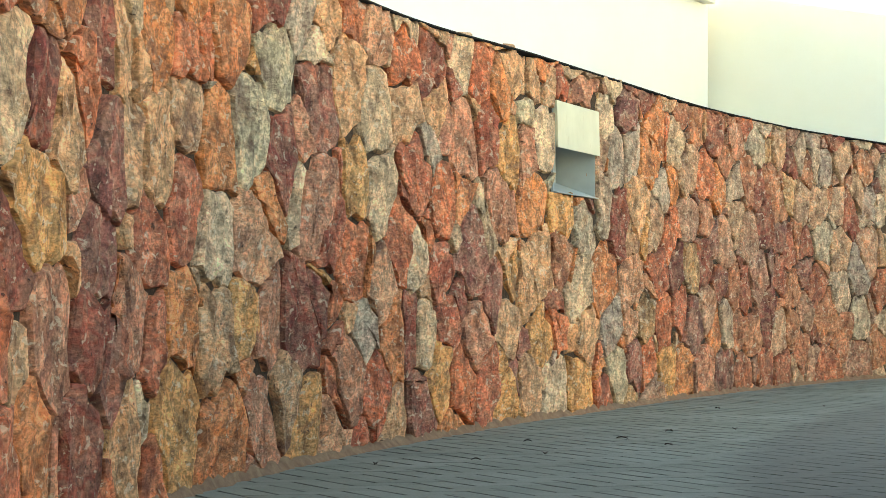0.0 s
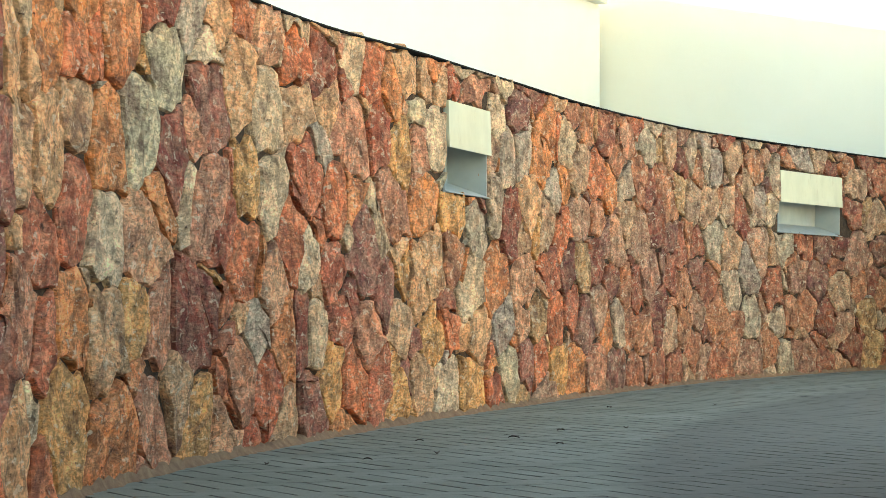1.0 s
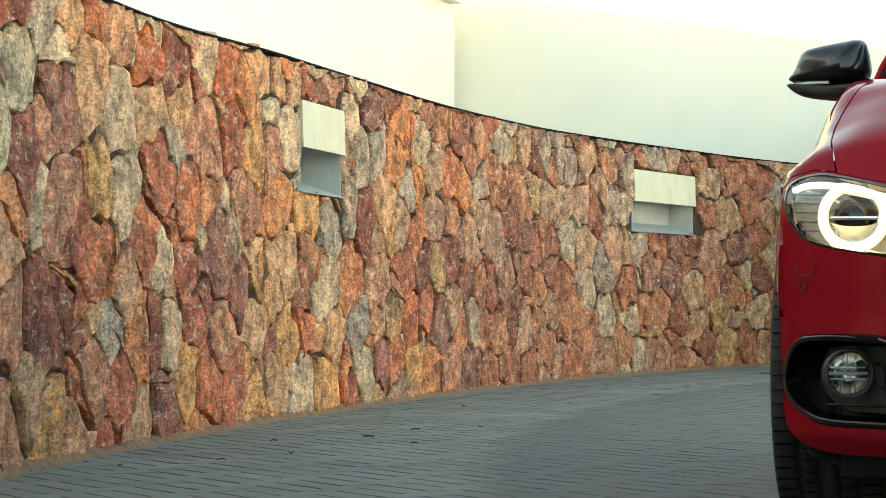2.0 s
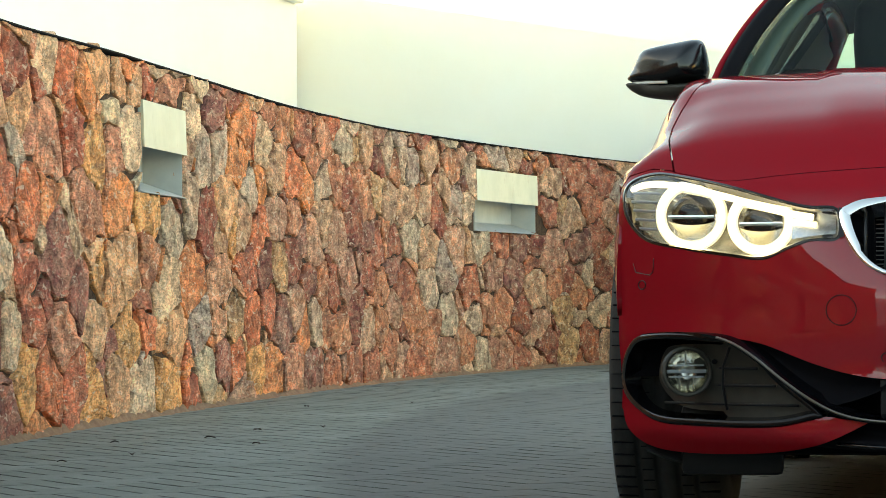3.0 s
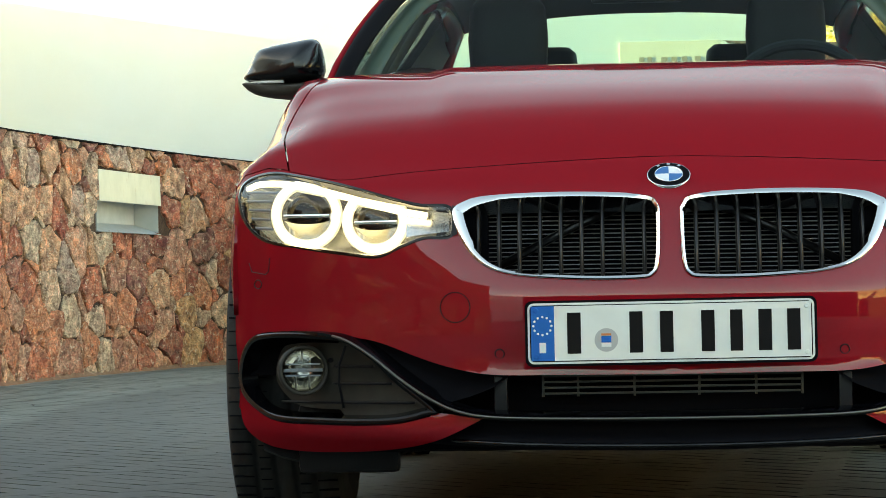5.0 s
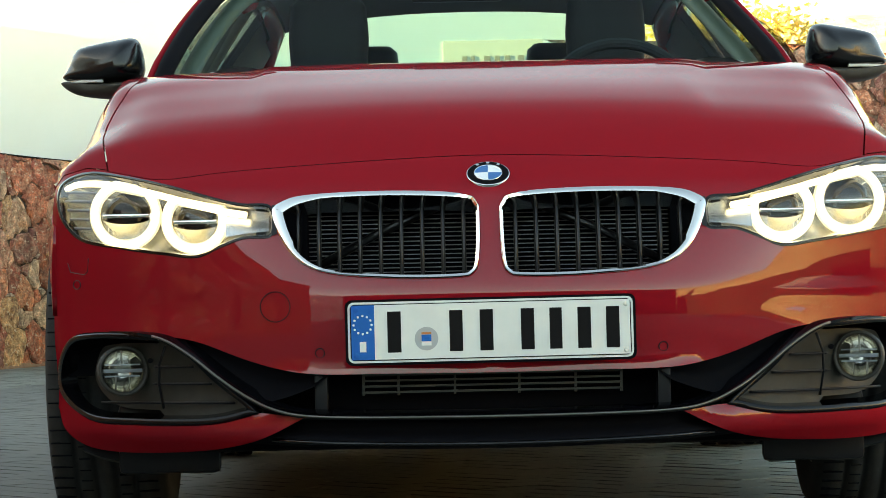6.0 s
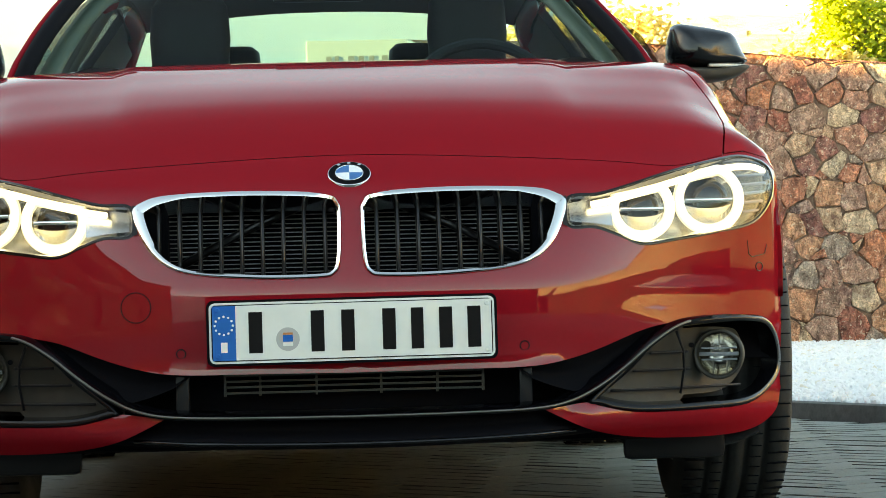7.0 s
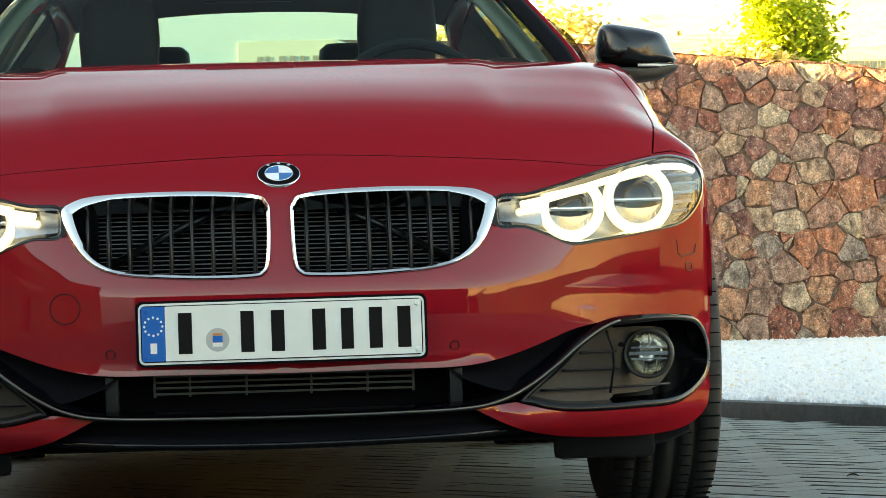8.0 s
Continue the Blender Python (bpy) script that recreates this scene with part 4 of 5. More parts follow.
def fender_top(side):
    inner = [(hood_edge(s) + .002, s * K_) for s in np.arange(11.95, 18.95, .25)]
    outer = [(x, 18.9 * K_) for x in np.linspace(.76, .912, 8)] + [(.912, s * K_) for s in np.arange(18.5, 13.4, -.5)]
    low = [(.908, 13.2 * K_), (.892, 12.9 * K_), (.868, (station(.868, .70) + .1) * K_), (.847, (station(.847, .7275)) * K_), (.790, (station(.790, .7375)) * K_), (.752, station(.752, .7318) * K_)]
    outline = [(side * x, v) for x, v in inner + outer + low]
    bm = sheet(outline, [], lambda x, v: skin(x, v / K_), .02, K_ * .35, .010)
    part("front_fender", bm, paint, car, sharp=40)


for side in (-1, 1):
    fender_top(side)

# flanks: fender, door and quarter panel with the wheel arches cut out
FLANK_W = smooth_line([.44, .55, .7, .95, 1.5, 3.2, 3.8, 4.2, 4.45, 4.6], [.862, .884, .898, .905, .908, .908, .90, .86, .80, .70])
FLANK_IN = smooth_line([.17, .24, .35, .52, .62, .70, .78, .84, .92, .98], [-.05, -.02, -.004, 0, -.006, -.022, -.052, -.074, -.086, -.10])
AXLES, WHEEL_R = (.80, 3.61), .328


def flank(side):
    def put(y, z):
        return Vector((side * float(FLANK_W(y) + FLANK_IN(z)), y, z))

    def belt(y):
        return float(np.interp(y, [.44, .8, 1.2, 1.44, 1.6, 1.8, 2.8, 3.6, 4.6], [.62, .69, .74, .82, .885, .93, .945, .965, .955]))
    for name, y0, y1 in (("front_flank", .45, 1.437), ("door", 1.443, 2.817), ("rear_quarter", 2.823, 4.6)):
        poly = []
        low = .185
        ys = np.arange(y0, y1 + 1e-6, .03)
        bottom = []
        for y in ys:
            z = low
            for c in AXLES:
                if abs(y - c) < .37:
                    z = max(z, .325 + math.sqrt(.37 ** 2 - (y - c) ** 2))
            bottom.append((y, z))
        top = [(y, belt(y)) for y in ys[::-1]]
        poly = [p for p in dense(bottom + top, .03)]
        clean = [p for i, p in enumerate(poly) if math.hypot(p[0] - poly[i - 1][0], p[1] - poly[i - 1][1]) > .003]
        bm = sheet(clean, [], put, .06, .05, 0)
        edge = [e for e in bm.edges if len(e.link_faces) == 1]
        for v in [g for g in bmesh.ops.extrude_edge_only(bm, edges=edge)["geom"] if isinstance(g, bmesh.types.BMVert)]:
            v.co.x -= side * .02
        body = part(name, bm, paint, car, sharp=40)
        if name == "door":
            bm = bmesh.new()
            block(bm, side * .893 - .012, side * .893 + .012, 2.52, 2.74, .80, .825, bevel=.006)
            part("door_handle", bm, paint, body)
    # arch liner
    for c in AXLES:
        bm = bmesh.new()
        rows = []
        for i in range(25):
            w = math.pi * i / 24
            rows.append([(side * x, c + .365 * math.cos(w), .325 + .365 * math.sin(w) if w else .2) for x in (.835, .60)])
        loops(bm, rows, False)
        part("arch_liner", bm, void_black, car)


for side in (-1, 1):
    flank(side)


# rear end, roof and pillars
ROOF_Y = smooth_line([1.32, 1.60, 1.85, 2.25, 2.7, 3.2, 3.75, 4.1], [.99, 1.10, 1.215, 1.325, 1.362, 1.335, 1.21, 1.06])


def roof_half(y):
    return float(np.interp(y, [1.5, 1.85, 2.25, 2.7, 3.2, 3.75, 4.1], [.745, .677, .575, .56, .55, .58, .62]))


def roof_point(u, y):
    """u from -1 to 1 across."""
    w = roof_half(y)
    return Vector((u * w, y - .16 * u * u * max(0, min(1, (2.3 - y) / .8)) * -1, float(ROOF_Y(y)) - .055 * abs(u) ** 2.5))


bm = bmesh.new()
loops(bm, [[roof_point(u, y) + Vector((0, 0, dz)) for u in np.linspace(-1, 1, 21)] for y, dz in [(2.22, -.03)] + [(y, 0) for y in np.linspace(2.2, 3.22, 14)] + [(3.24, -.03)]], False)
for side in (-1, 1):
    loops(bm, [[roof_point(side, y), roof_point(side, y) + Vector((side * .02, 0, -.045))] for y in np.linspace(2.2, 3.22, 14)], False)
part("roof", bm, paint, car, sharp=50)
bm = bmesh.new()
loops(bm, [[roof_point(u * .97, y) + Vector((0, 0, -.035)) for u in np.linspace(-1, 1, 13)] for y in np.linspace(2.16, 3.26, 10)], False)
part("headliner", bm, seat_dark, car)


def a_pillar(side):
    path = [Vector((side * (x - .010) - .012 - (.028 * max(0, min(1, (z - .95) / .2)) if side > 0 else 0), y, z)) for x, y, z in ((.775, 1.42, .930), (.752, 1.50, .995), (.738, 1.58, 1.045), (.700, 1.78, 1.145), (.645, 2.0, 1.243), (.572, 2.26, 1.315))]
    path = [Vector(p) for p in curve_through(path, False, 5)]
    bm = bmesh.new()
    tube(bm, [p + Vector((side * .008, .022, -.004)) for p in path], .0105, 10)
    red = part("pillar", bm, paint, car)
    bm = bmesh.new()
    tube(bm, [p + Vector((-side * .021, .004, -.004)) for p in path], .023, 8, flat=.8)
    part("pillar_seal", bm, void_black, red)
    bm = bmesh.new()
    tube(bm, [p + Vector((-side * .062, .10, -.02)) for p in path], .027, 8, flat=.6)
    part("pillar_trim", bm, trim_beige, red)
    # roof rail, rear pillar
    bm = bmesh.new()
    rail = [roof_point(side, y) + Vector((side * .012, 0, -.03)) for y in np.linspace(2.24, 3.25, 12)] + [Vector((side * .60, 3.62, 1.235)), Vector((side * .68, 3.95, 1.08)), Vector((side * .76, 4.15, .97))]
    tube(bm, rail, .032, 8)
    part("roof_rail", bm, paint, car)
    bm = bmesh.new()
    loops(bm, [[(side * .575, 3.20, 1.30), (side * .565, 3.30, 1.315)], [(side * .80, 3.25, .955), (side * .79, 3.85, .975)], ], False)
    part("rear_pillar", bm, paint, car)
    # side window
    bm = bmesh.new()
    loops(bm, [[(side * x, y, z) for x, y, z in ((.80, 1.62, .945), (.80, 2.3, .95), (.80, 3.24, .955))], [(side * x, y, z) for x, y, z in ((.735, 1.72, 1.08), (.60, 2.42, 1.295), (.575, 3.20, 1.295))]], False)
    pane = part("side_window", bm, side_glass, car)
    pane.visible_shadow = False
    bm = bmesh.new()
    rows = [[(side * (x - d), y, z) for x, y, z in ((.80, 2.86, .93), (.70, 2.90, 1.12), (.585, 2.94, 1.285))] for d in (0, .03)]
    far_rows = [[(side * (x - d), y, z) for x, y, z in ((.78, 3.95, .96), (.68, 3.72, 1.14), (.555, 3.36, 1.29))] for d in (0, .03)]
    loops(bm, [rows[0], far_rows[0], far_rows[1], rows[1], rows[0]], False)
    bmesh.ops.remove_doubles(bm, verts=bm.verts, dist=1e-5)
    part("quarter_trim", bm, seat_dark, car)
    bm = bmesh.new()
    tube(bm, [(side * .805, 2.62, .95), (side * .70, 2.63, 1.13), (side * .59, 2.64, 1.30)], .028, 8)
    part("b_pillar", bm, trim_beige, car)


for side in (-1, 1):
    a_pillar(side)

# windscreen and rear window
bm = bmesh.new()
rows = []
for k in np.linspace(0, 1, 12):
    row = []
    for u in np.linspace(-1, 1, 25):
        y = 1.34 + (2.20 - 1.34) * k + .20 * u * u * (1 - .55 * k)
        w = float(np.interp(k, [0, .3, .6, 1], [.735, .69, .635, .56]))
        row.append((u * w, y, float(np.interp(k, [0, .3, .6, 1], [.985, 1.10, 1.215, 1.335])) - .03 * u * u * k + .012 * (1 - u * u) * math.sin(math.pi * k)))
    rows.append(row)
loops(bm, rows, False)
windscreen = part("windscreen", bm, window_glass, car, "clear slightly green windscreen")
windscreen.visible_shadow = False
bm = bmesh.new()
loops(bm, [[(u * w, y - .10 * u * u, z - .02 * u * u) for u in np.linspace(-1, 1, 13)] for w, y, z in ((.53, 3.27, 1.315), (.58, 3.6, 1.235), (.62, 3.95, 1.09), (.64, 4.08, 1.04))], False)
rear_window = part("rear_window", bm, window_glass, car)
rear_window.visible_shadow = False

# tail: boot lid and rear bumper
bm = bmesh.new()
loops(bm, [[(u * w, y + .0 - .22 * abs(u) ** 3, z - .03 * u * u) for u in np.linspace(-1, 1, 17)] for w, y, z in ((.70, 4.02, 1.05), (.72, 4.2, 1.03), (.74, 4.45, 1.035), (.75, 4.56, 1.02), (.77, 4.60, .93), (.80, 4.62, .80), (.80, 4.60, .66))], False)
part("boot_lid", bm, paint, car)
bm = bmesh.new()
loops(bm, [[(u * w, y - .30 * abs(u) ** 3, z) for u in np.linspace(-1, 1, 17)] for w, y, z in ((.80, 4.60, .66), (.83, 4.64, .60), (.84, 4.635, .45), (.82, 4.60, .32), (.76, 4.50, .22))], False)
part("rear_bumper", bm, paint, car)

# underside
bm = bmesh.new()
block(bm, -.62, .62, .25, 4.4, .178, .26, bevel=.02)
# wider, lower slab added to keep light off the ground under the car
block(bm, -.80, .80, 1.25, 3.15, .155, .30, bevel=.02)
part("floor_pan", bm, void_black, car)
bm = bmesh.new()
block(bm, -.60, .60, .30, 1.35, .26, .62)
part("engine", bm, void_black, car)

# small deflectors ahead of the front wheels
for side in (-1, 1):
    bm = bmesh.new()
    block(bm, min(side * .53, side * .73), max(side * .53, side * .73), .37, .40, .132, .27, bevel=.014)
    part("air_deflector", bm, satin_black, car)

# cowl and wiper at the foot of the windscreen
bm = bmesh.new()
loops(bm, [[(u * .74, y + .20 * u * u, z - .012 * u * u) for u in np.linspace(-1, 1, 17)] for y, z in ((1.30, .945), (1.38, .945), (1.46, .962))], False)
part("cowl", bm, satin_black, car)
bm = bmesh.new()
block(bm, -.70, .70, 1.50, 2.0, .80, .965, bevel=.04)
part("dashboard", bm, seat_dark, car)
# bright alloy puts the sky's glint into these cowl covers
for side in (-1, 1):
    bm = bmesh.new()
    loops(bm, [[(side * (.555 + .065 * u), 1.445 - .014 * t * (1 - u * u) + .03 * u, .996 + .010 * t * (1 - u * u) + .003 * (1 - t * t)) for t in (-1, -.5, 0, .5, 1)] for u in np.linspace(-1, 1, 11)], False)
    part("cowl_cover_glint", bm, alloy, car, "cowl cover in bright metal, standing in for reflected sky")
bm = bmesh.new()
tube(bm, [(.40, 1.40, .972), (.52, 1.42, .982), (.66, 1.47, .978)], .007, 8)
part("wiper", bm, gloss_black, car)


# ---- grilles
def offset_in(poly, width):
    """The outline moved inwards; width is a function of the point."""
    P = np.array(poly)
    t = np.roll(P, -1, 0) - np.roll(P, 1, 0)
    n = np.stack([-t[:, 1], t[:, 0]], 1) / np.hypot(*t.T)[:, None]
    area = float((P[:, 0] * np.roll(P[:, 1], -1) - np.roll(P[:, 0], -1) * P[:, 1]).sum())
    n = n if area > 0 else -n
    w = np.array([width(*p) for p in poly])
    return [(float(a), float(b)) for a, b in P + n * w[:, None]]


def ring_on_skin(outer, inner, front, deep, mat, name, parent, label=""):
    """A raised frame between two outlines."""
    bm = bmesh.new()
    a, b = outer, inner
    mid = [((p[0] * .6 + q[0] * .4), (p[1] * .6 + q[1] * .4)) for p, q in zip(a, b)]
    rings = [[on_skin(x, z, -.008) for x, z in a], [on_skin(x, z, front * .6) for x, z in a], [on_skin(x, z, front) for x, z in mid], [on_skin(x, z, front * .55) for x, z in b], [on_skin(x, z, -deep) for x, z in b]]
    loops(bm, rings)
    bmesh.ops.recalc_face_normals(bm, faces=bm.faces)
    return part(name, bm, mat, parent, label, sharp=60)


def span_at(poly, x):
    zs = []
    for i in range(len(poly)):
        (x0, z0), (x1, z1) = poly[i], poly[i - 1]
        if (x0 > x) != (x1 > x):
            zs.append(z0 + (x - x0) / (x1 - x0) * (z1 - z0))
    return (min(zs), max(zs)) if len(zs) > 1 else None


def kidney(side):
    out = [(side * x, z) for x, z in KIDNEY]
    frame_ = ring_on_skin(out, offset_in(out, lambda x, z: .0078 + .012 * max(0, min(1, (abs(x) - .31) / .09)) * (1 if z > .56 else .55)), .006, .05, chrome, "grille", car, "chrome-framed twin grille with dark upright slats")
    inner = offset_in(out, lambda x, z: .010)
    for i in range(9):
        x = side * (.048 + i * .0385)
        got = span_at(inner, x)
        if not got:
            continue
        z0, z1 = got
        bm = bmesh.new()
        rows = []
        for k in range(9):
            z = z0 - .004 + (z1 - z0 + .008) * k / 8
            back = skin(x, station(x, z)).y
            bow = .014 * math.sin(math.pi * k / 8)
            rows.append([(x - .0038, back + .032 - bow, z), (x, back + .024 - bow, z), (x + .0038, back + .032 - bow, z), (x + .003, back + .065, z), (x - .003, back + .065, z)])
        loops(bm, rows, True, True, True)
        part("slat", bm, slat_metal, frame_)
    return frame_


kidney_left, kidney_right = kidney(-1), kidney(1)
bm = bmesh.new()
for i in range(21):
    z = .498 + i * .0083
    block(bm, -.40, .40, .165, .175, z, z + .0018)
tagged(part("radiator", bm, silver, car, smooth=False), kind="stuff")
bm = bmesh.new()
block(bm, -.44, .44, .176, .19, .19, .70)
block(bm, -.40, -.34, .12, .176, .50, .66)
block(bm, .34, .40, .12, .176, .50, .66)
part("radiator_core", bm, void_black, car, smooth=False)
for side in (-1, 1):
    bm = bmesh.new()
    tube(bm, [(side * .05, .125, .655), (side * .20, .125, .592), (side * .335, .125, .522)], .008, 8)
    part("brace", bm, slat_metal, car)

# roundel on the nose
def roundel():
    s = station(0, .693)
    o, n = skin(0, s), facing(0, s)
    m = Matrix.Translation(o + n * .001) @ n.to_track_quat("Z", "Y").to_matrix().to_4x4()
    bm = bmesh.new()
    lathe(bm, [(.0405, -.004), (.0405, .002), (.0392, .0035), (.0385, .0030)], 48, "Z")
    root = part("badge", bm, chrome, car, "round enamel badge with chrome rim")
    root.matrix_local = m
    bm = bmesh.new()
    lathe(bm, [(.0385, .0035), (.030, .004), (.0265, .0042)], 48, "Z")
    part("badge_ring", bm, void_black, root)
    bm = bmesh.new()
    lathe(bm, [(.0265, .0042), (.0258, .0055), (.0252, .0045)], 48, "Z")
    part("badge_rim", bm, chrome, root)
    for k in range(4):
        bm = bmesh.new()
        rim = [(.0252 * math.cos(w), .0252 * math.sin(w), .0044) for w in np.linspace(k * math.pi / 2, (k + 1) * math.pi / 2, 9)]
        bm.faces.new([bm.verts.new(p) for p in [(0, 0, .005), *rim]])
        part("badge_quarter", bm, roundel_blue if k % 2 else roundel_white, root, smooth=False)
    for w in (55, 90, 125):
        bm = bmesh.new()
        x, y = .0335 * math.cos(radians(w)), .0335 * math.sin(radians(w))
        block(bm, -.003, .003, -.0028, .0028, .0040, .0048, m=pose(x, y, 0, 0, 0, w - 90))
        part("badge_mark", bm, chrome, root, smooth=False)


roundel()


# ---- number plate: its characters are plain bars
def rounded_box(bm, w, h, y0, y1, r=.010):
    pts = []
    for cx, cz, a in ((w - r, h - r, 0), (-w + r, h - r, 90), (-w + r, -h + r, 180), (w - r, -h + r, 270)):
        pts += [(cx + r * math.cos(radians(a + k * 22.5)), cz + r * math.sin(radians(a + k * 22.5))) for k in range(5)]
    loops(bm, [[(x, y, z) for x, z in pts] for y in (y1, y0)], True, True, True)
    bmesh.ops.recalc_face_normals(bm, faces=bm.faces)
    return bm


def number_plate():
    m = pose(-.003, -.022, .4055, -2, -.25, 0)
    root = part("number_plate", rounded_box(bmesh.new(), .2655, .0600, -.002, .016, .013), void_black, car, "white number plate with blue end band", sharp=50)
    root.matrix_local = m
    part("plate_rim", rounded_box(bmesh.new(), .2605, .0555, -.0035, -.001, .011), plate_white, root, sharp=50)
    part("plate_face", rounded_box(bmesh.new(), .2565, .0515, -.0050, -.001, .008), ink, root, sharp=50)
    bm = bmesh.new()
    block(bm, -.212, .2545, -.0062, -.004, -.0498, .0498)
    part("plate_field", bm, plate_white, root, smooth=False)
    bm = bmesh.new()
    block(bm, -.2545, -.2122, -.0062, -.004, -.0498, .0498)
    part("plate_band", bm, plate_blue, root, smooth=False)
    for k in range(12):
        bm = bmesh.new()
        w = math.pi * k / 6
        cyl(bm, (-.2335 + .0165 * math.cos(w), -.0062, .014 + .0165 * math.sin(w)), (-.2335 + .0165 * math.cos(w), -.0067, .014 + .0165 * math.sin(w)), .0024, n=6)
        part("band_dot", bm, plate_white, root, smooth=False)
    bm = bmesh.new()
    block(bm, -.2395, -.2275, -.0068, -.006, -.0355, -.0165)
    part("band_mark", bm, plate_white, root, smooth=False)
    # each character's bar: middle and half width
    for c, w in ((-.176, .016), (-.063, .0155), (-.0075, .0155), (.0675, .0155), (.119, .0145), (.171, .0155), (.223, .0155)):
        bm = bmesh.new()
        block(bm, c - w * .78, c + w * .78, -.0072, -.006, -.0375, .0375, bevel=.0006)
        part("plate_bar", bm, ink, root, smooth=False)
    bm = bmesh.new()
    cyl(bm, (-.1175, -.006, -.0135), (-.1175, -.0068, -.0135), .0215, n=32)
    seal = part("plate_seal", bm, seal_grey, root)
    for mat, z0, z1 in ((seal_orange, -.0055, -.0015), (plate_blue, -.018, -.006), (plate_white, -.026, -.019)):
        bm = bmesh.new()
        block(bm, -.1265, -.1085, -.0072, -.0066, z0, z1)
        part("seal_mark", bm, mat, seal, smooth=False)
    for x in (-.245, .247):
        for z in (-.042, .042):
            bm = bmesh.new()
            cyl(bm, (x, -.006, z), (x, -.0085, z), .005, .0035, n=12)
            part("screw_cap", bm, plate_blue if x < 0 else plate_white, root)


number_plate()


# ---- headlights
def headlight(side):
    out = [(side * x, z) for x, z in LAMP]
    cover = skin_sheet(offset_in(out, lambda x, z: .003), [], .03, 0, -.002)
    lens = part("headlight", cover, lens_glass, car, "lit headlight with two bright halo rings", sharp=180)
    lens.visible_shadow = False
    seal = ring_on_skin(out, offset_in(out, lambda x, z: .0035), .0008, .02, gloss_black, "seal", lens)

    def depth(x, z, d):
        p = skin(x, station(x, z))
        return Vector((p.x, p.y + d, p.z))
    inner = offset_in(out, lambda x, z: .006)
    # bowl
    bm = bmesh.new()
    rings = [[depth(x, z, .004) for x, z in inner]]
    cx, cz = side * .63, .638
    for k, d in ((.97, .05), (.93, .10)):
        rings.append([depth(cx + (x - cx) * k, cz + (z - cz) * k, d) for x, z in inner])
    loops(bm, rings)
    back = rings[-1]
    c = bm.verts.new(sum(back, Vector()) / len(back) + Vector((0, .02, 0)))
    ring_v = [v for v in bm.verts][-len(back) - 1:-1]
    for i in range(len(ring_v)):
        bm.faces.new((ring_v[i], ring_v[(i + 1) % len(ring_v)], c))
    part("housing", bm, lamp_bowl, lens, "silvery reflector bowl", sharp=60)
    # brow strip under the lens's upper edge
    path = [(.455, .632), (.52, .645), (.62, .674), (.72, .700), (.80, .708), (.832, .700)]
    pts = round_off([(side * x, z) for x, z in path], 6, False)
    bm = bmesh.new()
    tube(bm, [depth(x, z - .004, .030) for x, z in pts], .0064, 8)
    part("brow", bm, brow_light, lens)
    bm = bmesh.new()
    loops(bm, [[depth(x, z + .006, .026), depth(x, z + .002, .06)] for x, z in pts], False)
    part("brow_shelf", bm, gloss_black, lens)
    # black trim between the brow and the lens's upper edge
    bm = bmesh.new()
    strip = []
    for x, z in pts:
        got = span_at(LAMP, abs(x))
        top = got[1] - .003 if got else z + .02
        strip.append([depth(x, top, .006), depth(x, (top + z) / 2 + .006, .012), depth(x, min(z + .008, top), .026)])
    loops(bm, strip, False)
    part("upper_trim", bm, satin_black, lens)
    # two projectors with halo rings, each ring cut flat under the brow
    for (x, z, r, d, flat_top) in ((.697, .638, .0600, .055, .86), (.556, .621, .0545, .05, .60)):
        o = depth(side * x, z, d)
        bm = bmesh.new()
        path = []
        for k in range(40):
            w = math.pi * 2 * k / 40
            px, pz = r * 1.02 * math.cos(w), r * .98 * math.sin(w)
            pz = min(pz, r * flat_top + side * px * .22)
            path.append((o.x + px, o.y + side * px * .30, o.z + pz))
        tube(bm, path, .0066, 8, True, up=(0, 1, 0))
        halo = part("halo_ring", bm, halo_light, lens, "bright warm white ring")
        # wider glowing tube paints the bloom round the ring
        bm = bmesh.new()
        tube(bm, [(a, b + .006, c_) for a, b, c_ in path], .0104, 8, True, up=(0, 1, 0))
        part("halo_bloom_ring", bm, halo_bloom, halo)
        bm = bmesh.new()
        ball = bmesh.ops.create_uvsphere(bm, u_segments=24, v_segments=12, radius=r * .72)["verts"]
        for v in ball:
            v.co = Vector((o.x + v.co.x, o.y + .045 + v.co.y * .55, o.z + v.co.z))
        part("projector", bm, gloss_black, halo)
        bm = bmesh.new()
        block(bm, o.x - r * .74, o.x + r * .74, o.y + .0, o.y + .035, o.z - .006, o.z + .001, bevel=.001)
        part("shelf", bm, chrome, halo)
        bm = bmesh.new()
        for k in range(9):
            xx = o.x - r * .6 + r * 1.2 * k / 8
            cyl(bm, (xx, o.y + .03, o.z - r * .62), (xx, o.y + .03, o.z - .012), .0012, n=6)
        part("reflector_rib", bm, lamp_bowl, halo)
        bm = bmesh.new()
        loops(bm, [[(o.x + r * .80 * math.cos(w), o.y + .012 + .03 * k, o.z - .006 + r * .80 * math.sin(w) * k) for w in np.linspace(math.pi, 2 * math.pi, 15)] for k in (1.0, .8, .55, .25)], False)
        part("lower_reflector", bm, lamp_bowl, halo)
    # stepped fins towards the corner
    for k in range(5):
        z = .612 + k * .0175
        x0, x1 = .765 - .002 * k, .812 + .006 * min(k, 3)
        bm = bmesh.new()
        tube(bm, [depth(side * x, z + (x - x0) * .10, .03) for x in np.linspace(x0, x1, 6)], .0032, 6)
        part("fin", bm, silver, lens)
    # narrow chrome wedge towards the grille
    bm = bmesh.new()
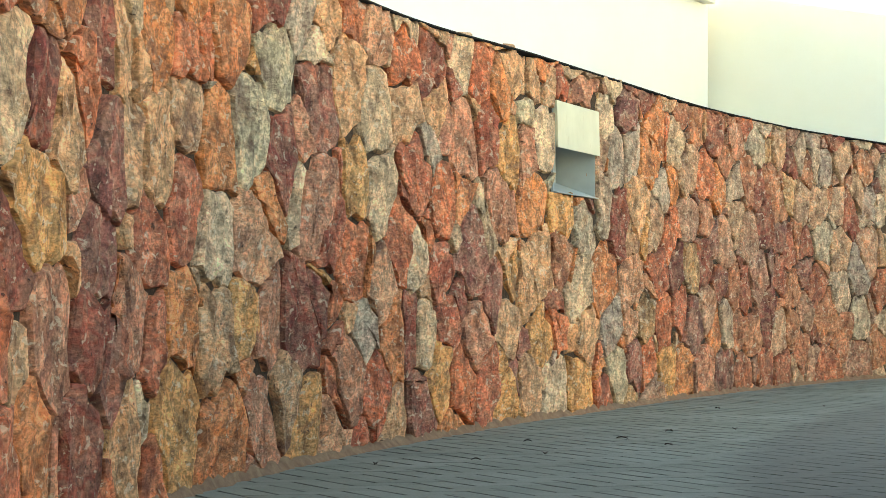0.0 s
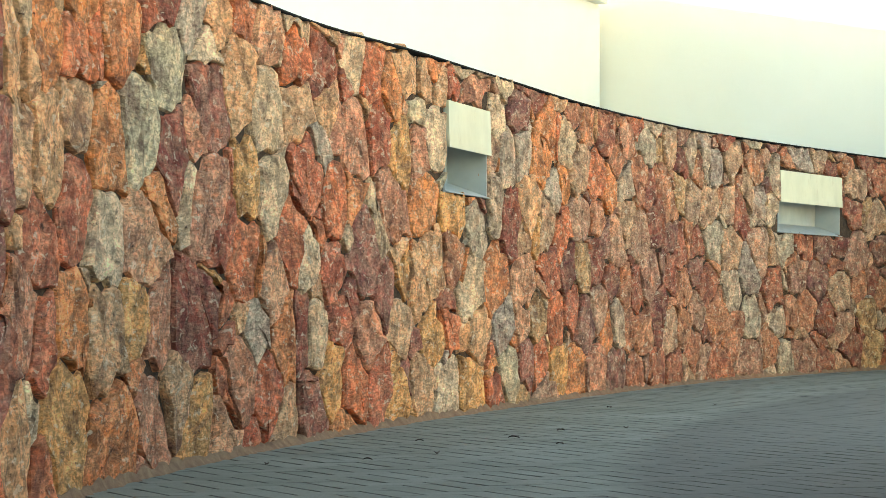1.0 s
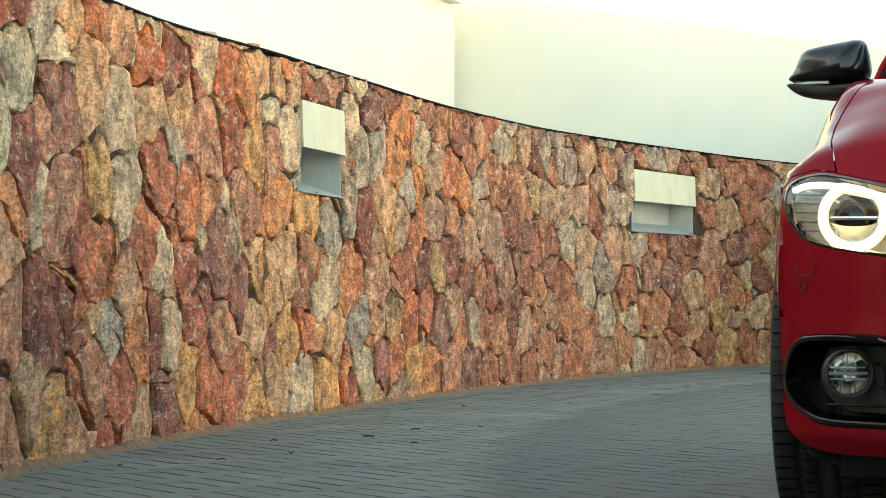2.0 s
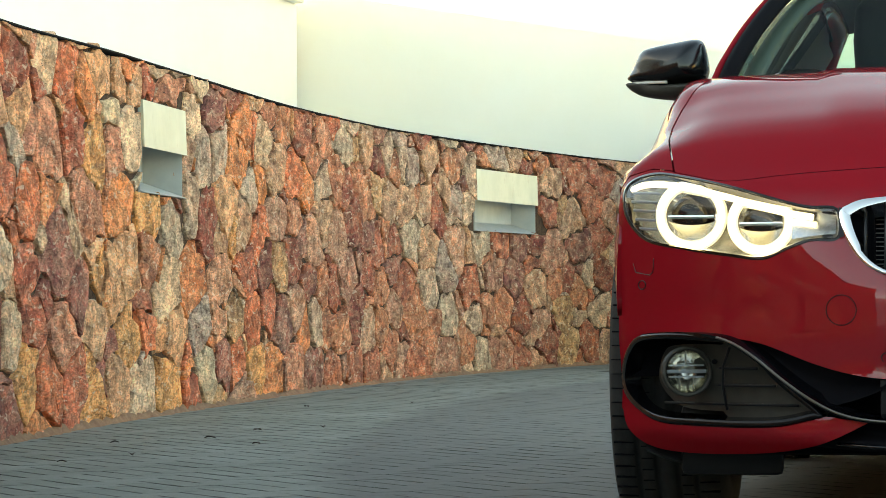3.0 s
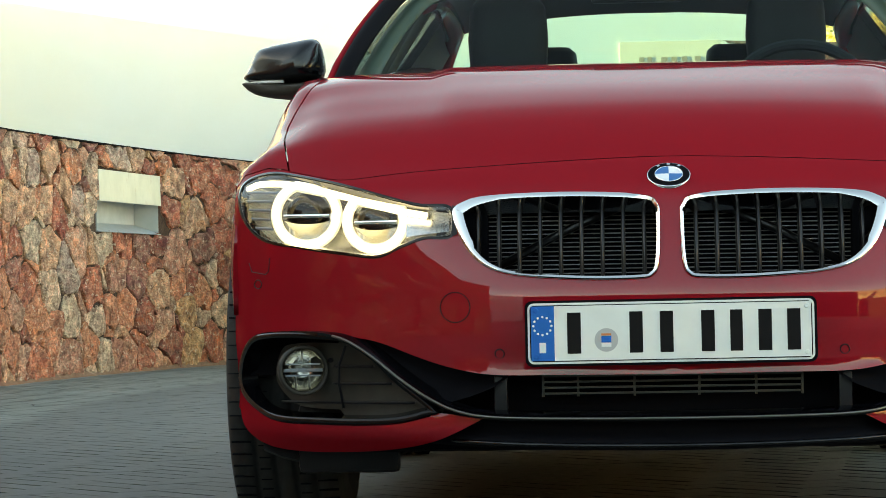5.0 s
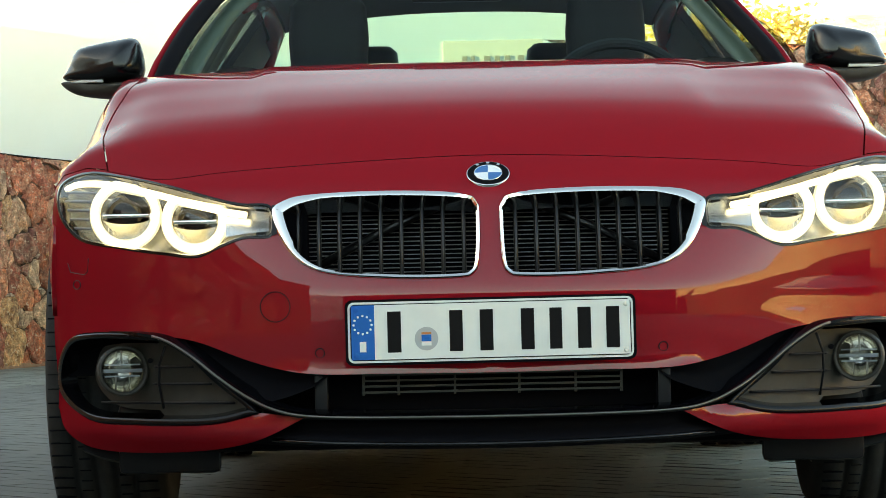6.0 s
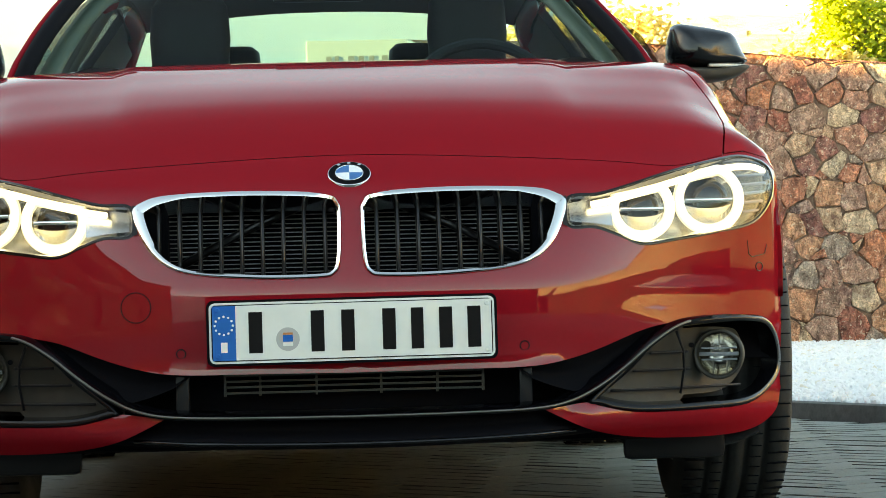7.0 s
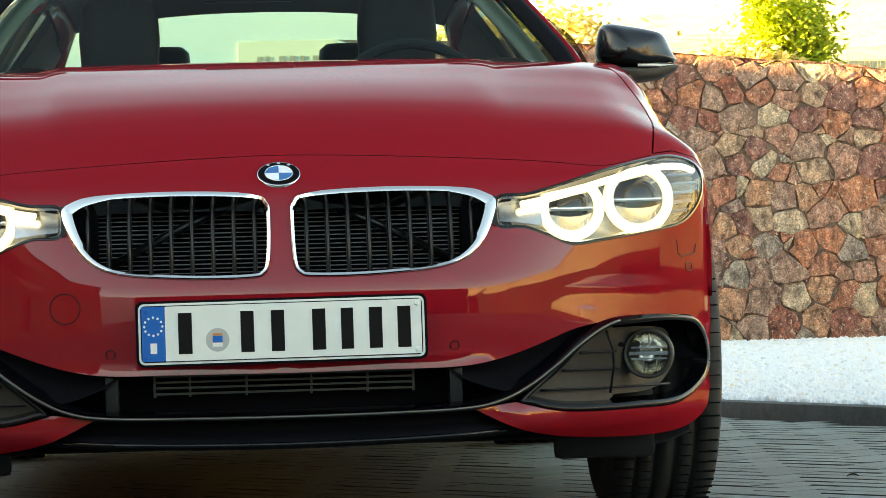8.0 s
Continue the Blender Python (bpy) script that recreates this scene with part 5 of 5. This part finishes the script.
    loops(bm, [[depth(side * x, z0, .03), depth(side * x, z1, .05)] for x, z0, z1 in ((.412, .597, .632), (.45, .594, .638), (.495, .588, .645))], False)
    part("wedge", bm, lamp_bowl, lens)


for side in (-1, 1):
    headlight(side)
    bm = bmesh.new()
    loops(bm, [[on_skin(side * x, z, .004) for x, z in ((.4035, .586), (.4035, .644))], [on_skin(side * x, z, .004) for x, z in ((.394, .590), (.396, .642))]], False)
    part("grille_bridge", bm, satin_black, car)


# ---- lower front: intake, blade, ducts, splitter
bm = bmesh.new()
rows = []
for x in np.linspace(-.46, .46, 31):
    a = abs(x)
    y = float(SWEEP(a))
    zt = float(np.interp(a, [0, .33, .40, .46], [.335, .336, .345, .365]))
    rows.append([(x, y + .035, zt), (x, y + .11, zt - .01), (x, y + .13, .255), (x, y + .02, .252)])
loops(bm, rows, False)
part("lower_intake", bm, void_black, car, sharp=40)


def blade_path():
    right = round_off([(0, .248), (.181, .249), (.330, .2525), (.400, .264), (.456, .289), (.507, .323), (.561, .366), (.612, .397), (.667, .4105), (.740, .4145), (.80, .4085)], 6, False)
    return [(-x, z) for x, z in right[::-1] if x > 1e-4] + right


path = blade_path()
bm = bmesh.new()
rows = []
for x, z in path:
    k = max(0, min(1, (abs(x) - .36) / .10)) * max(0, min(1, (.66 - abs(x)) / .10))
    wide = .012 + .008 * k
    up = Vector((0, 0, 1)) if abs(x) < .36 else Vector((-math.copysign(.55, x), 0, .83))
    thin = max(.12, min(1, (.76 - abs(x)) / .16))
    wide *= thin
    o = on_skin(x, z, -.016 * (1 - thin))
    f = Vector((0, -1, 0))
    rows.append([o + f * .016 - up * .006, o + f * .020, o + f * .014 + up * wide * .35, o - f * .004 + up * wide, o - f * .03 + up * wide, o - f * .03 - up * .010])
loops(bm, rows, True, True, True)
bmesh.ops.recalc_face_normals(bm, faces=bm.faces)
part("front_blade", bm, gloss_black, car, "gloss black blade across the lower intake", sharp=50)

# metal bead painted in for the highlight along the black blade
bm = bmesh.new()
tube(bm, [on_skin(x, z, .0) + Vector((0, -.0195, -.001)) for x, z in path if abs(x) < .64], .0026, 6)
part("blade_highlight", bm, dark_chrome, car, "thin metal bead standing in for the highlight on the blade")

# black moulding between the red edge and the blade
bm = bmesh.new()
rows = []
for x, z in round_off([(.30, .331), (.393, .341), (.459, .360), (.543, .392), (.600, .405), (.640, .410)], 5, False):
    rows.append((x, z))
for side in (-1, 1):
    bm = bmesh.new()
    strip = []
    for x, z in rows:
        low = float(np.interp(x, [.30, .36, .41, .456, .507, .561, .612, .64], [.327, .292, .278, .297, .330, .372, .401, .408]))
        a, b = on_skin(side * x, z, -.004), on_skin(side * x, low, .006)
        strip.append([a, a.lerp(b, .33) + Vector((0, .022, 0)), a.lerp(b, .66) + Vector((0, .026, 0)), b])
    loops(bm, strip, False)
    part("intake_moulding", bm, void_black, car, sharp=60)

for side in (-1, 1):
    bm = bmesh.new()
    block(bm, side * .318 - .012, side * .318 + .012, .06, .11, .262, .328, bevel=.003)
    part("intake_strut", bm, satin_black, car)
# slatted insert
bm = bmesh.new()
for z in (.292, .303, .3135, .324):
    block(bm, -.240, .240, .075, .090, z - .0018, z + .0018)
for x in (-.240, -.175, -.07, .05, .155, .240):
    block(bm, x - .0022, x + .0022, .078, .092, .286, .326)
part("intake_slats", bm, grain_black, car, smooth=False)

# splitter
bm = bmesh.new()
rows = []
for x in np.linspace(-.50, .50, 41):
    a = abs(x)
    y = float(SWEEP(a)) + .012 + .6 * max(0, a - .34)
    z = .1935 + .012 * (a / .45) ** 2
    rows.append([(x, y + .01, .252), (x, y + .035, .235), (x, y + .03, z + .022), (x, y - .006, z + .012), (x, y - .012, z + .003), (x, y - .004, z - .006), (x, y + .12, z - .006)])
loops(bm, rows, False)
splitter = part("splitter", bm, void_black, car, sharp=40)
bm = bmesh.new()
tube(bm, [(x, float(SWEEP(abs(x))) + .002 + .6 * max(0, abs(x) - .34), .1965 + .012 * (abs(x) / .45) ** 2) for x in np.linspace(-.41, .41, 41)], .0042, 8)
part("splitter_edge", bm, gloss_black, splitter)


def duct(side):
    out = [(side * x, z) for x, z in DUCT]
    inner = offset_in(out, lambda x, z: .010)
    root = ring_on_skin(out, inner, .006, .03, duct_black, "air_duct", car, "black side duct with round fog lamp")

    def depth(x, z, d):
        p = skin(x, station(x, z))
        return Vector((p.x, p.y + d, p.z))
    bm = bmesh.new()
    cx, cz = side * .67, .325
    rings = [[depth(x, z, .02) for x, z in inner], [depth(cx + (x - cx) * .93, cz + (z - cz) * .90, .085) for x, z in inner]]
    loops(bm, rings)
    part("duct_wall", bm, gloss_black, root, sharp=60)
    # insert with its thin ribs
    face = offset_in(out, lambda x, z: .028 if abs(x) > .66 else .018)
    bm = skin_sheet([p for p in dense(face, .02)], [], .03, 0, -.055)
    part("duct_insert", bm, grain_black, root, sharp=180)
    for z in (.276, .312, .345):
        xs = [side * x for x in np.linspace(.40, .84, 90) if inside((side * x, z), face)]
        if len(xs) > 4:
            xs = sorted(abs(x) for x in xs)
            xs = [x for x in xs if math.hypot(x - .704, z - .338) > .058] if z > .285 else xs
            run = [x for x in xs if x < .704] if z > .285 else xs
            bm = bmesh.new()
            tube(bm, [depth(side * x, z, .0475) for x in run[:: max(1, len(run) // 12)]], .0028, 6)
            part("duct_rib", bm, satin_black, root)
    bm = bmesh.new()
    tube(bm, [depth(side * x, z, .046) for x, z in ((.618, .385), (.632, .35), (.634, .31), (.625, .265))], .003, 6)
    part("duct_rib", bm, satin_black, root)
    # black disc paints the shade of a small hole
    bm = bmesh.new()
    cyl(bm, depth(side * .650, .357, .046), depth(side * .650, .357, .060), .0048, n=12)
    part("vent_hole_disc", bm, void_black, root)
    # fog lamp
    o = depth(side * .704, .338, .022)
    turn = Matrix.Translation(o) @ pose(0, 0, 0, 0, 0, -side * 16)
    bm = bmesh.new()
    lathe(bm, [(.047, .03), (.049, .0), (.047, -.007), (.0425, -.006), (.0405, .012)], 40, "Y")
    fog = part("fog_lamp", bm, grain_black, root, "round clear fog lamp")
    fog.matrix_local = turn
    bm = bmesh.new()
    lathe(bm, [(.0405, .004), (.039, .022), (.030, .038), (.014, .046), (.0005, .047)], 40, "Y")
    part("reflector", bm, fog_bowl, fog)
    bm = bmesh.new()
    block(bm, -.038, .038, .004, .014, -.0035, .0035, bevel=.001)
    block(bm, -.034, .034, .008, .016, -.012, -.009)
    block(bm, -.034, .034, .008, .016, .010, .013)
    part("bulb_bar", bm, silver, fog)
    bm = bmesh.new()
    for xx, z0, z1 in ((-.012, -.036, -.008), (.014, -.035, -.008), (.0, .008, .038)):
        block(bm, xx - .0012, xx + .0012, .014, .022, z0, z1)
    part("reflector_facet", bm, dark_chrome, fog)
    bm = bmesh.new()
    lathe(bm, [(.0405, -.001), (.03, -.004), (.015, -.006), (.0005, -.0065)], 40, "Y")
    pane = part("fog_lens", bm, lens_glass, fog)
    pane.visible_shadow = False


for side in (-1, 1):
    duct(side)


# ---- small marks on the bumper: sensors, towing eye cover, washer covers
def ring_mark(x, z, r, name, thick=.0011):
    s = station(x, z)
    pts = []
    for k in range(28):
        w = 2 * math.pi * k / 28
        pts.append(on_skin(x + r * math.cos(w), z + r * math.sin(w), .0002))
    bm = bmesh.new()
    tube(bm, pts, thick, 6, True, up=tuple(facing(x, s)))
    part(name, bm, satin_black, car)


ring_mark(-.400, .455, .028, "towing_cover", .0009)
for x, z in ((-.318, .368), (.316, .368), (-.80, .505), (.80, .505)):
    ring_mark(x, z, .0085, "parking_sensor")
for side in (-1, 1):
    bm = bmesh.new()
    tube(bm, [on_skin(side * x, z, .0003) for x, z in ((.772, .556), (.774, .530), (.782, .524), (.815, .530), (.822, .548))], .0009, 6)
    part("washer_cover", bm, satin_black, car)


# ---- door mirrors
def door_mirror(side):
    o = Vector((side * .900, 1.79, 1.033))
    rings = []
    outline = [(-.098, -.020), (-.094, .050), (-.075, .071), (-.02, .066), (.045, .055), (.076, .042), (.098, .0), (.108, -.022), (.060, -.034), (-.03, -.036)]
    base = curve_through([(x * .95, z) for x, z in outline], True, 4)
    for k, d in ((.30, -.075), (.70, -.062), (.90, -.040), (1.0, -.005), (1.0, .035), (.97, .055)):
        rings.append([(o.x + side * (x * k - .004 * (1 - k)), o.y + d + .02 * side * 0 + x * .18, o.z + z * k + .004) for x, z in base])
    bm = bmesh.new()
    loops(bm, rings, True, True, True)
    bmesh.ops.recalc_face_normals(bm, faces=bm.faces)
    root = part("door_mirror", bm, mirror_black, car, "gloss black door mirror with slim clear indicator", sharp=60)
    # lower shell
    rings = []
    low = curve_through([(-.100, -.030), (-.10, -.050), (-.055, -.070), (.02, -.066), (.075, -.056), (.104, -.040), (.108, -.026), (.03, -.034)], True, 4)
    low = [(q[0] * .96, q[1]) for q in low]
    for k, d in ((.35, -.068), (.75, -.056), (.93, -.036), (1.0, -.004), (1.0, .035), (.95, .05)):
        rings.append([(o.x + side * x * k, o.y + d + x * .18, o.z - .045 + (z + .045) * k) for x, z in low])
    bm = bmesh.new()
    loops(bm, rings, True, True, True)
    bmesh.ops.recalc_face_normals(bm, faces=bm.faces)
    part("mirror_shell", bm, grain_black, root, sharp=60)
    bm = bmesh.new()
    path = [(o.x + side * x, o.y - .040 + (x - .02) * .30 + .55 * max(0, x - .05), o.z - .0285) for x in np.linspace(.0, .089, 10)]
    tube(bm, path, .0062, 8, flat=.7)
    part("indicator", bm, blinker, root, "slim clear indicator strip")
    bm = bmesh.new()
    rings = []
    for k, (x, y, z, r) in enumerate(((-.05, .0, -.060, .020), (-.11, .0, -.062, .018), (-.15, .01, -.066, .020), (-.175, .03, -.075, .030))):
        rings.append([(o.x + side * x, o.y + y + 1.6 * r * math.cos(w), o.z + z + .8 * r * math.sin(w)) for w in np.linspace(0, 2 * math.pi, 12, endpoint=False)])
    loops(bm, rings, True, True, True)
    bmesh.ops.recalc_face_normals(bm, faces=bm.faces)
    part("mirror_arm", bm, satin_black, root)
    bm = bmesh.new()
    bm.faces.new([bm.verts.new((o.x + side * x * .88, o.y + .0565 + x * .17, o.z + z * .88 + .004)) for x, z in base])
    part("mirror_glass", bm, chrome, root, smooth=False)


for side in (-1, 1):
    door_mirror(side)


# ---- wheels
def wheel(x, y, turn):
    root = new("wheel")
    root.parent = car
    root.matrix_local = pose(x, y, WHEEL_R, 0, 0, turn)
    R, w = WHEEL_R, .112
    prof = [(R - .105, -w + .012), (R - .07, -w - .004), (R - .03, -w), (R - .012, -w + .010), (R - .003, -w + .026)]
    for g in (-.058, -.020, .020, .058):
        prof += [(R - .001, g - .006), (R - .010, g - .005), (R - .010, g + .005), (R - .001, g + .006)]
    prof += [(R - .003, w - .026), (R - .012, w - .010), (R - .03, w), (R - .07, w + .004), (R - .105, w - .012)]
    bm = bmesh.new()
    lathe(bm, prof, 90, "X")
    part("tyre", bm, rubber, root, "black road tyre with grooved tread", sharp=30)
    # cross cuts of the tread, as black bars in place of their shade
    bm = bmesh.new()
    for k in range(72):
        for g0, g1, shift in ((-.104, -.064, 0), (.064, .104, .5), (-.050, -.028, .3), (.028, .050, .8)):
            a = 2 * math.pi * (k + shift) / 72
            block(bm, g0, g1, -.0009, .0009, R - .004, R + .0004, m=Matrix.Rotation(a, 4, "X"))
    tagged(part("tread_cut_shade", bm, void_black, root, smooth=False), kind="stuff")
    s = 1 if x > 0 else -1
    bm = bmesh.new()
    lathe(bm, [(R - .100, -w + .01), (R - .112, -w + .02), (R - .125, 0), (R - .112, w - .02), (R - .100, w - .01)], 60, "X")
    rim = part("rim", bm, alloy, root)
    for k in range(10):
        a = 2 * math.pi * k / 10
        bm = bmesh.new()
        loops(bm, [[(s * (d + .012 * t), u, r) for u, t in ((-h, 0), (h, 0), (h * .6, 1), (-h * .6, 1))] for r, h, d in ((.04, .016, .07), (.12, .012, .075), (R - .11, .020, .085))], True, True, True)
        bmesh.ops.transform(bm, matrix=Matrix.Rotation(a, 4, "X"), verts=bm.verts)
        part("spoke", bm, alloy, rim)
    bm = bmesh.new()
    cyl(bm, (s * .04, 0, 0), (s * .088, 0, 0), .045, .036, 24)
    part("hub_cap", bm, alloy, rim)
    bm = bmesh.new()
    cyl(bm, (-s * .03, 0, 0), (-s * .01, 0, 0), .155, n=40)
    part("brake_disc", bm, silver, root)


for x, y, turn in ((-.775, AXLES[0], 0), (.775, AXLES[0], 0), (-.785, AXLES[1], 0), (.785, AXLES[1], 0)):
    wheel(x, y, turn)

for side in (-1, 1):
    bm = bmesh.new()
    rows = []
    for x in np.linspace(.50, .80, 9):
        h = .055 * math.sin(math.pi * min(1, max(0, (x - .48) / .34))) ** .5
        rows.append([(side * x, .40, .215), (side * x, .385, .205 - h), (side * x, .40, .20 - h), (side * x, .43, .215)])
    loops(bm, rows, True, True, True)
    bmesh.ops.recalc_face_normals(bm, faces=bm.faces)
    part("wheel_deflector", bm, satin_black, car)


# ---- cabin
def seat(x, y, wide, top, rear=False):
    root = new("rear_seat" if rear else "front_seat")
    root.parent = car
    root.matrix_local = pose(x, y, .30)
    top -= .30
    bm = bmesh.new()
    block(bm, -wide / 2, wide / 2, -.50, .02, .0, .28, bevel=.06)
    part("cushion", bm, seat_dark, root)
    bm = bmesh.new()
    rings = []
    for z, w, d in ((.20, wide * .5, .11), (.40, wide * .52, .12), (.58, wide * .48, .10), (.66, wide * .36, .08), (.70, wide * .22, .05)):
        rings.append([(w * math.copysign(abs(math.cos(t)) ** .6, math.cos(t)), .02 + z * .18 + d * math.copysign(abs(math.sin(t)) ** .7, math.sin(t)), z) for t in np.linspace(0, 2 * math.pi, 20, endpoint=False)])
    loops(bm, rings, True, True, True)
    part("backrest", bm, seat_dark, root)
    bm = bmesh.new()
    rings = []
    h0 = top - .235 if not rear else top - .11
    hw = .105 if not rear else .085
    for k, w in ((0, .75), (.15, .95), (.5, 1.0), (.85, .95), (1, .72)):
        z = h0 + (top - h0) * k
        rings.append([(hw * w * math.copysign(abs(math.cos(t)) ** .6, math.cos(t)), .13 + .05 * w * math.copysign(abs(math.sin(t)) ** .7, math.sin(t)), z) for t in np.linspace(0, 2 * math.pi, 20, endpoint=False)])
    loops(bm, rings, True, True, True)
    part("headrest", bm, seat_dark, root)


for x in (-.375, .348):
    seat(x, 2.22, .50, 1.262)
for x in (-.29, .25):
    seat(x, 3.12, .46, 1.195, True)
bm = bmesh.new()
block(bm, -.56, .56, 3.35, 4.0, .93, 1.02, bevel=.02)
block(bm, -.165, .150, 3.62, 3.72, 1.02, 1.178, bevel=.02)
part("parcel_shelf", bm, seat_dark, car)
bm = bmesh.new()
ring_m = pose(.362, 1.98, .925, 66, 0, 0)
tube(bm, [ring_m @ Vector((.185 * math.cos(w), .185 * math.sin(w), 0)) for w in np.linspace(0, 2 * math.pi, 48, endpoint=False)], .015, 10, True, up=(0, .9, .3))
steer = part("steering_wheel", bm, seat_dark, car)
bm = bmesh.new()
block(bm, -.065, .065, -.05, .05, -.02, .02, bevel=.015, m=ring_m)
for a in (0, 180, 270):
    block(bm, .05, .18, -.012, .012, -.008, .008, m=ring_m @ pose(0, 0, 0, 0, 0, a))
part("wheel_hub", bm, seat_dark, steer)
bm = bmesh.new()
block(bm, -.115, .115, -.014, .014, -.032, .032, bevel=.012, m=pose(-.04, 2.02, 1.235, 8, 0, 0))
part("rear_view_mirror", bm, satin_black, car)

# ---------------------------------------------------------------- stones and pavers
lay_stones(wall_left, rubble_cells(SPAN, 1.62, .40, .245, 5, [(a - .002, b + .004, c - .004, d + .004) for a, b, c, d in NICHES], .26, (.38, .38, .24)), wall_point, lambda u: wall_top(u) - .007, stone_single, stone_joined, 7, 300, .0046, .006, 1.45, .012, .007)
lay_stones(wall_right, rubble_cells(RIGHT_LEN, 2.2, .20, .175, 9, (), .28, (.25, .40, .35)), right_point, right_crest, stone_right, stone_right_far, 8, 300, .0005, .010, 1.1, 0.0, .010)

# grey block paving, laid in herringbone
LONG, SHORT = .20, .10


def paver_shape(turned, rng, worn):
    """One block: two of its edges are worn and chamfered, the other two meet their neighbours closely."""
    w, l = (LONG, SHORT) if turned else (SHORT, LONG)
    t, up, drop, c = worn * rng.uniform(-.0012, .0012), worn * rng.uniform(-.0004, .0010), max(.0003, worn * rng.uniform(-.0022, .0026)), .005
    x0, x1, y0, y1 = .003, w - .003, .0012, l - .0012
    v = [(x0, y0, -.016), (x1, y0, -.016), (x1, y1, -.016), (x0, y1, -.016)]
    v += [(x0, y0, t + up - drop), (x1, y0, t - up - drop), (x1, y1, t - up - drop), (x0, y1, t + up - drop)]
    v += [(x0 + c, y0 + .001, t + up), (x1 - c, y0 + .001, t - up), (x1 - c, y1 - .001, t - up), (x0 + c, y1 - .001, t + up)]
    return np.array(v)


PAVER_F = [(8, 9, 10, 11)] + [(4 + i, 4 + (i + 1) % 4, 8 + (i + 1) % 4, 8 + i) for i in range(4)] + [(i, (i + 1) % 4, 4 + (i + 1) % 4, 4 + i) for i in range(4)]
PAVER_EDGE_SLOT = [0, 0, 1, 0, 1, 1, 1, 1, 1]  # 1 puts the darker material on two chamfers and the joint sides
pavement = thing("pavement", Matrix(), "grey interlocking concrete block paving laid in herringbone", "paving", kind="structure")
lay = pose(-1, 12, 0, 0, 0, 40)
rng = np.random.default_rng(17)
near_set, rest_v, rest_f = [], [], []


def herringbone(reach):
    """Corners of herringbone blocks: (x, y, turned)."""
    out = []
    n = int(reach / SHORT)
    for a in range(-n, n + 1):
        for b in range(-n // 4 - 1, n // 4 + 2):
            x, y = a + 4 * b, a
            out.append((x * SHORT, y * SHORT, True))
            out.append(((x + 2) * SHORT, (y - 1) * SHORT, False))
    return out


for x, y, turned in herringbone(24.0):
    p = lay @ Vector((x, y, 0))
    if not (-4.2 < p.x < 6.5 and 3.0 < p.y < 25.5 or -7 < p.x < 8.5 and -8.8 < p.y <= 3.0):
        continue
    if p.y > 3.0 and p.x < float(FOOT(p.y)) - .12 or in_bed(p.x, p.y) or in_bed(p.x + .15, p.y + .15):
        continue
    near_set.append((p.x, p.y, turned))
# blocks nearest the camera get objects of their own
near_set.sort(key=lambda q: abs(q[0] + 1.9) + 1.3 * abs(q[1] - 8.2))
kinds = {}
for n, (x, y, turned) in enumerate(near_set):
    if n < 300:
        key = (turned, n % 4)
        if key not in kinds:
            me = bpy.data.meshes.new("paver")
            me.from_pydata([tuple(v) for v in paver_shape(turned, rng, .4)], [], PAVER_F)
            me.materials.append(paver_single)
            me.materials.append(paver_edge_dark)
            me.polygons.foreach_set("material_index", PAVER_EDGE_SLOT)
            kinds[key] = me
        ob = new("paver", kinds[key])
        ob.parent = pavement
        ob.matrix_local = Matrix.Translation((x, y, 0)) @ pose(0, 0, 0, 0, 0, 40)
    else:
        k = len(rest_v)
        m = Matrix.Translation((x, y, 0)) @ pose(0, 0, 0, 0, 0, 40)
        rest_v += [tuple(m @ Vector(v)) for v in paver_shape(turned, rng, .4 if x < -.5 else .75)]
        rest_f += [tuple(i + k for i in f) for f in PAVER_F]
far_pavers = tagged(raw("far_pavers", rest_v, rest_f, paver_joined, pavement), kind="stuff")
far_pavers.data.materials.append(paver_edge_dark)
far_pavers.data.polygons.foreach_set("material_index", PAVER_EDGE_SLOT * (len(rest_f) // len(PAVER_F)))
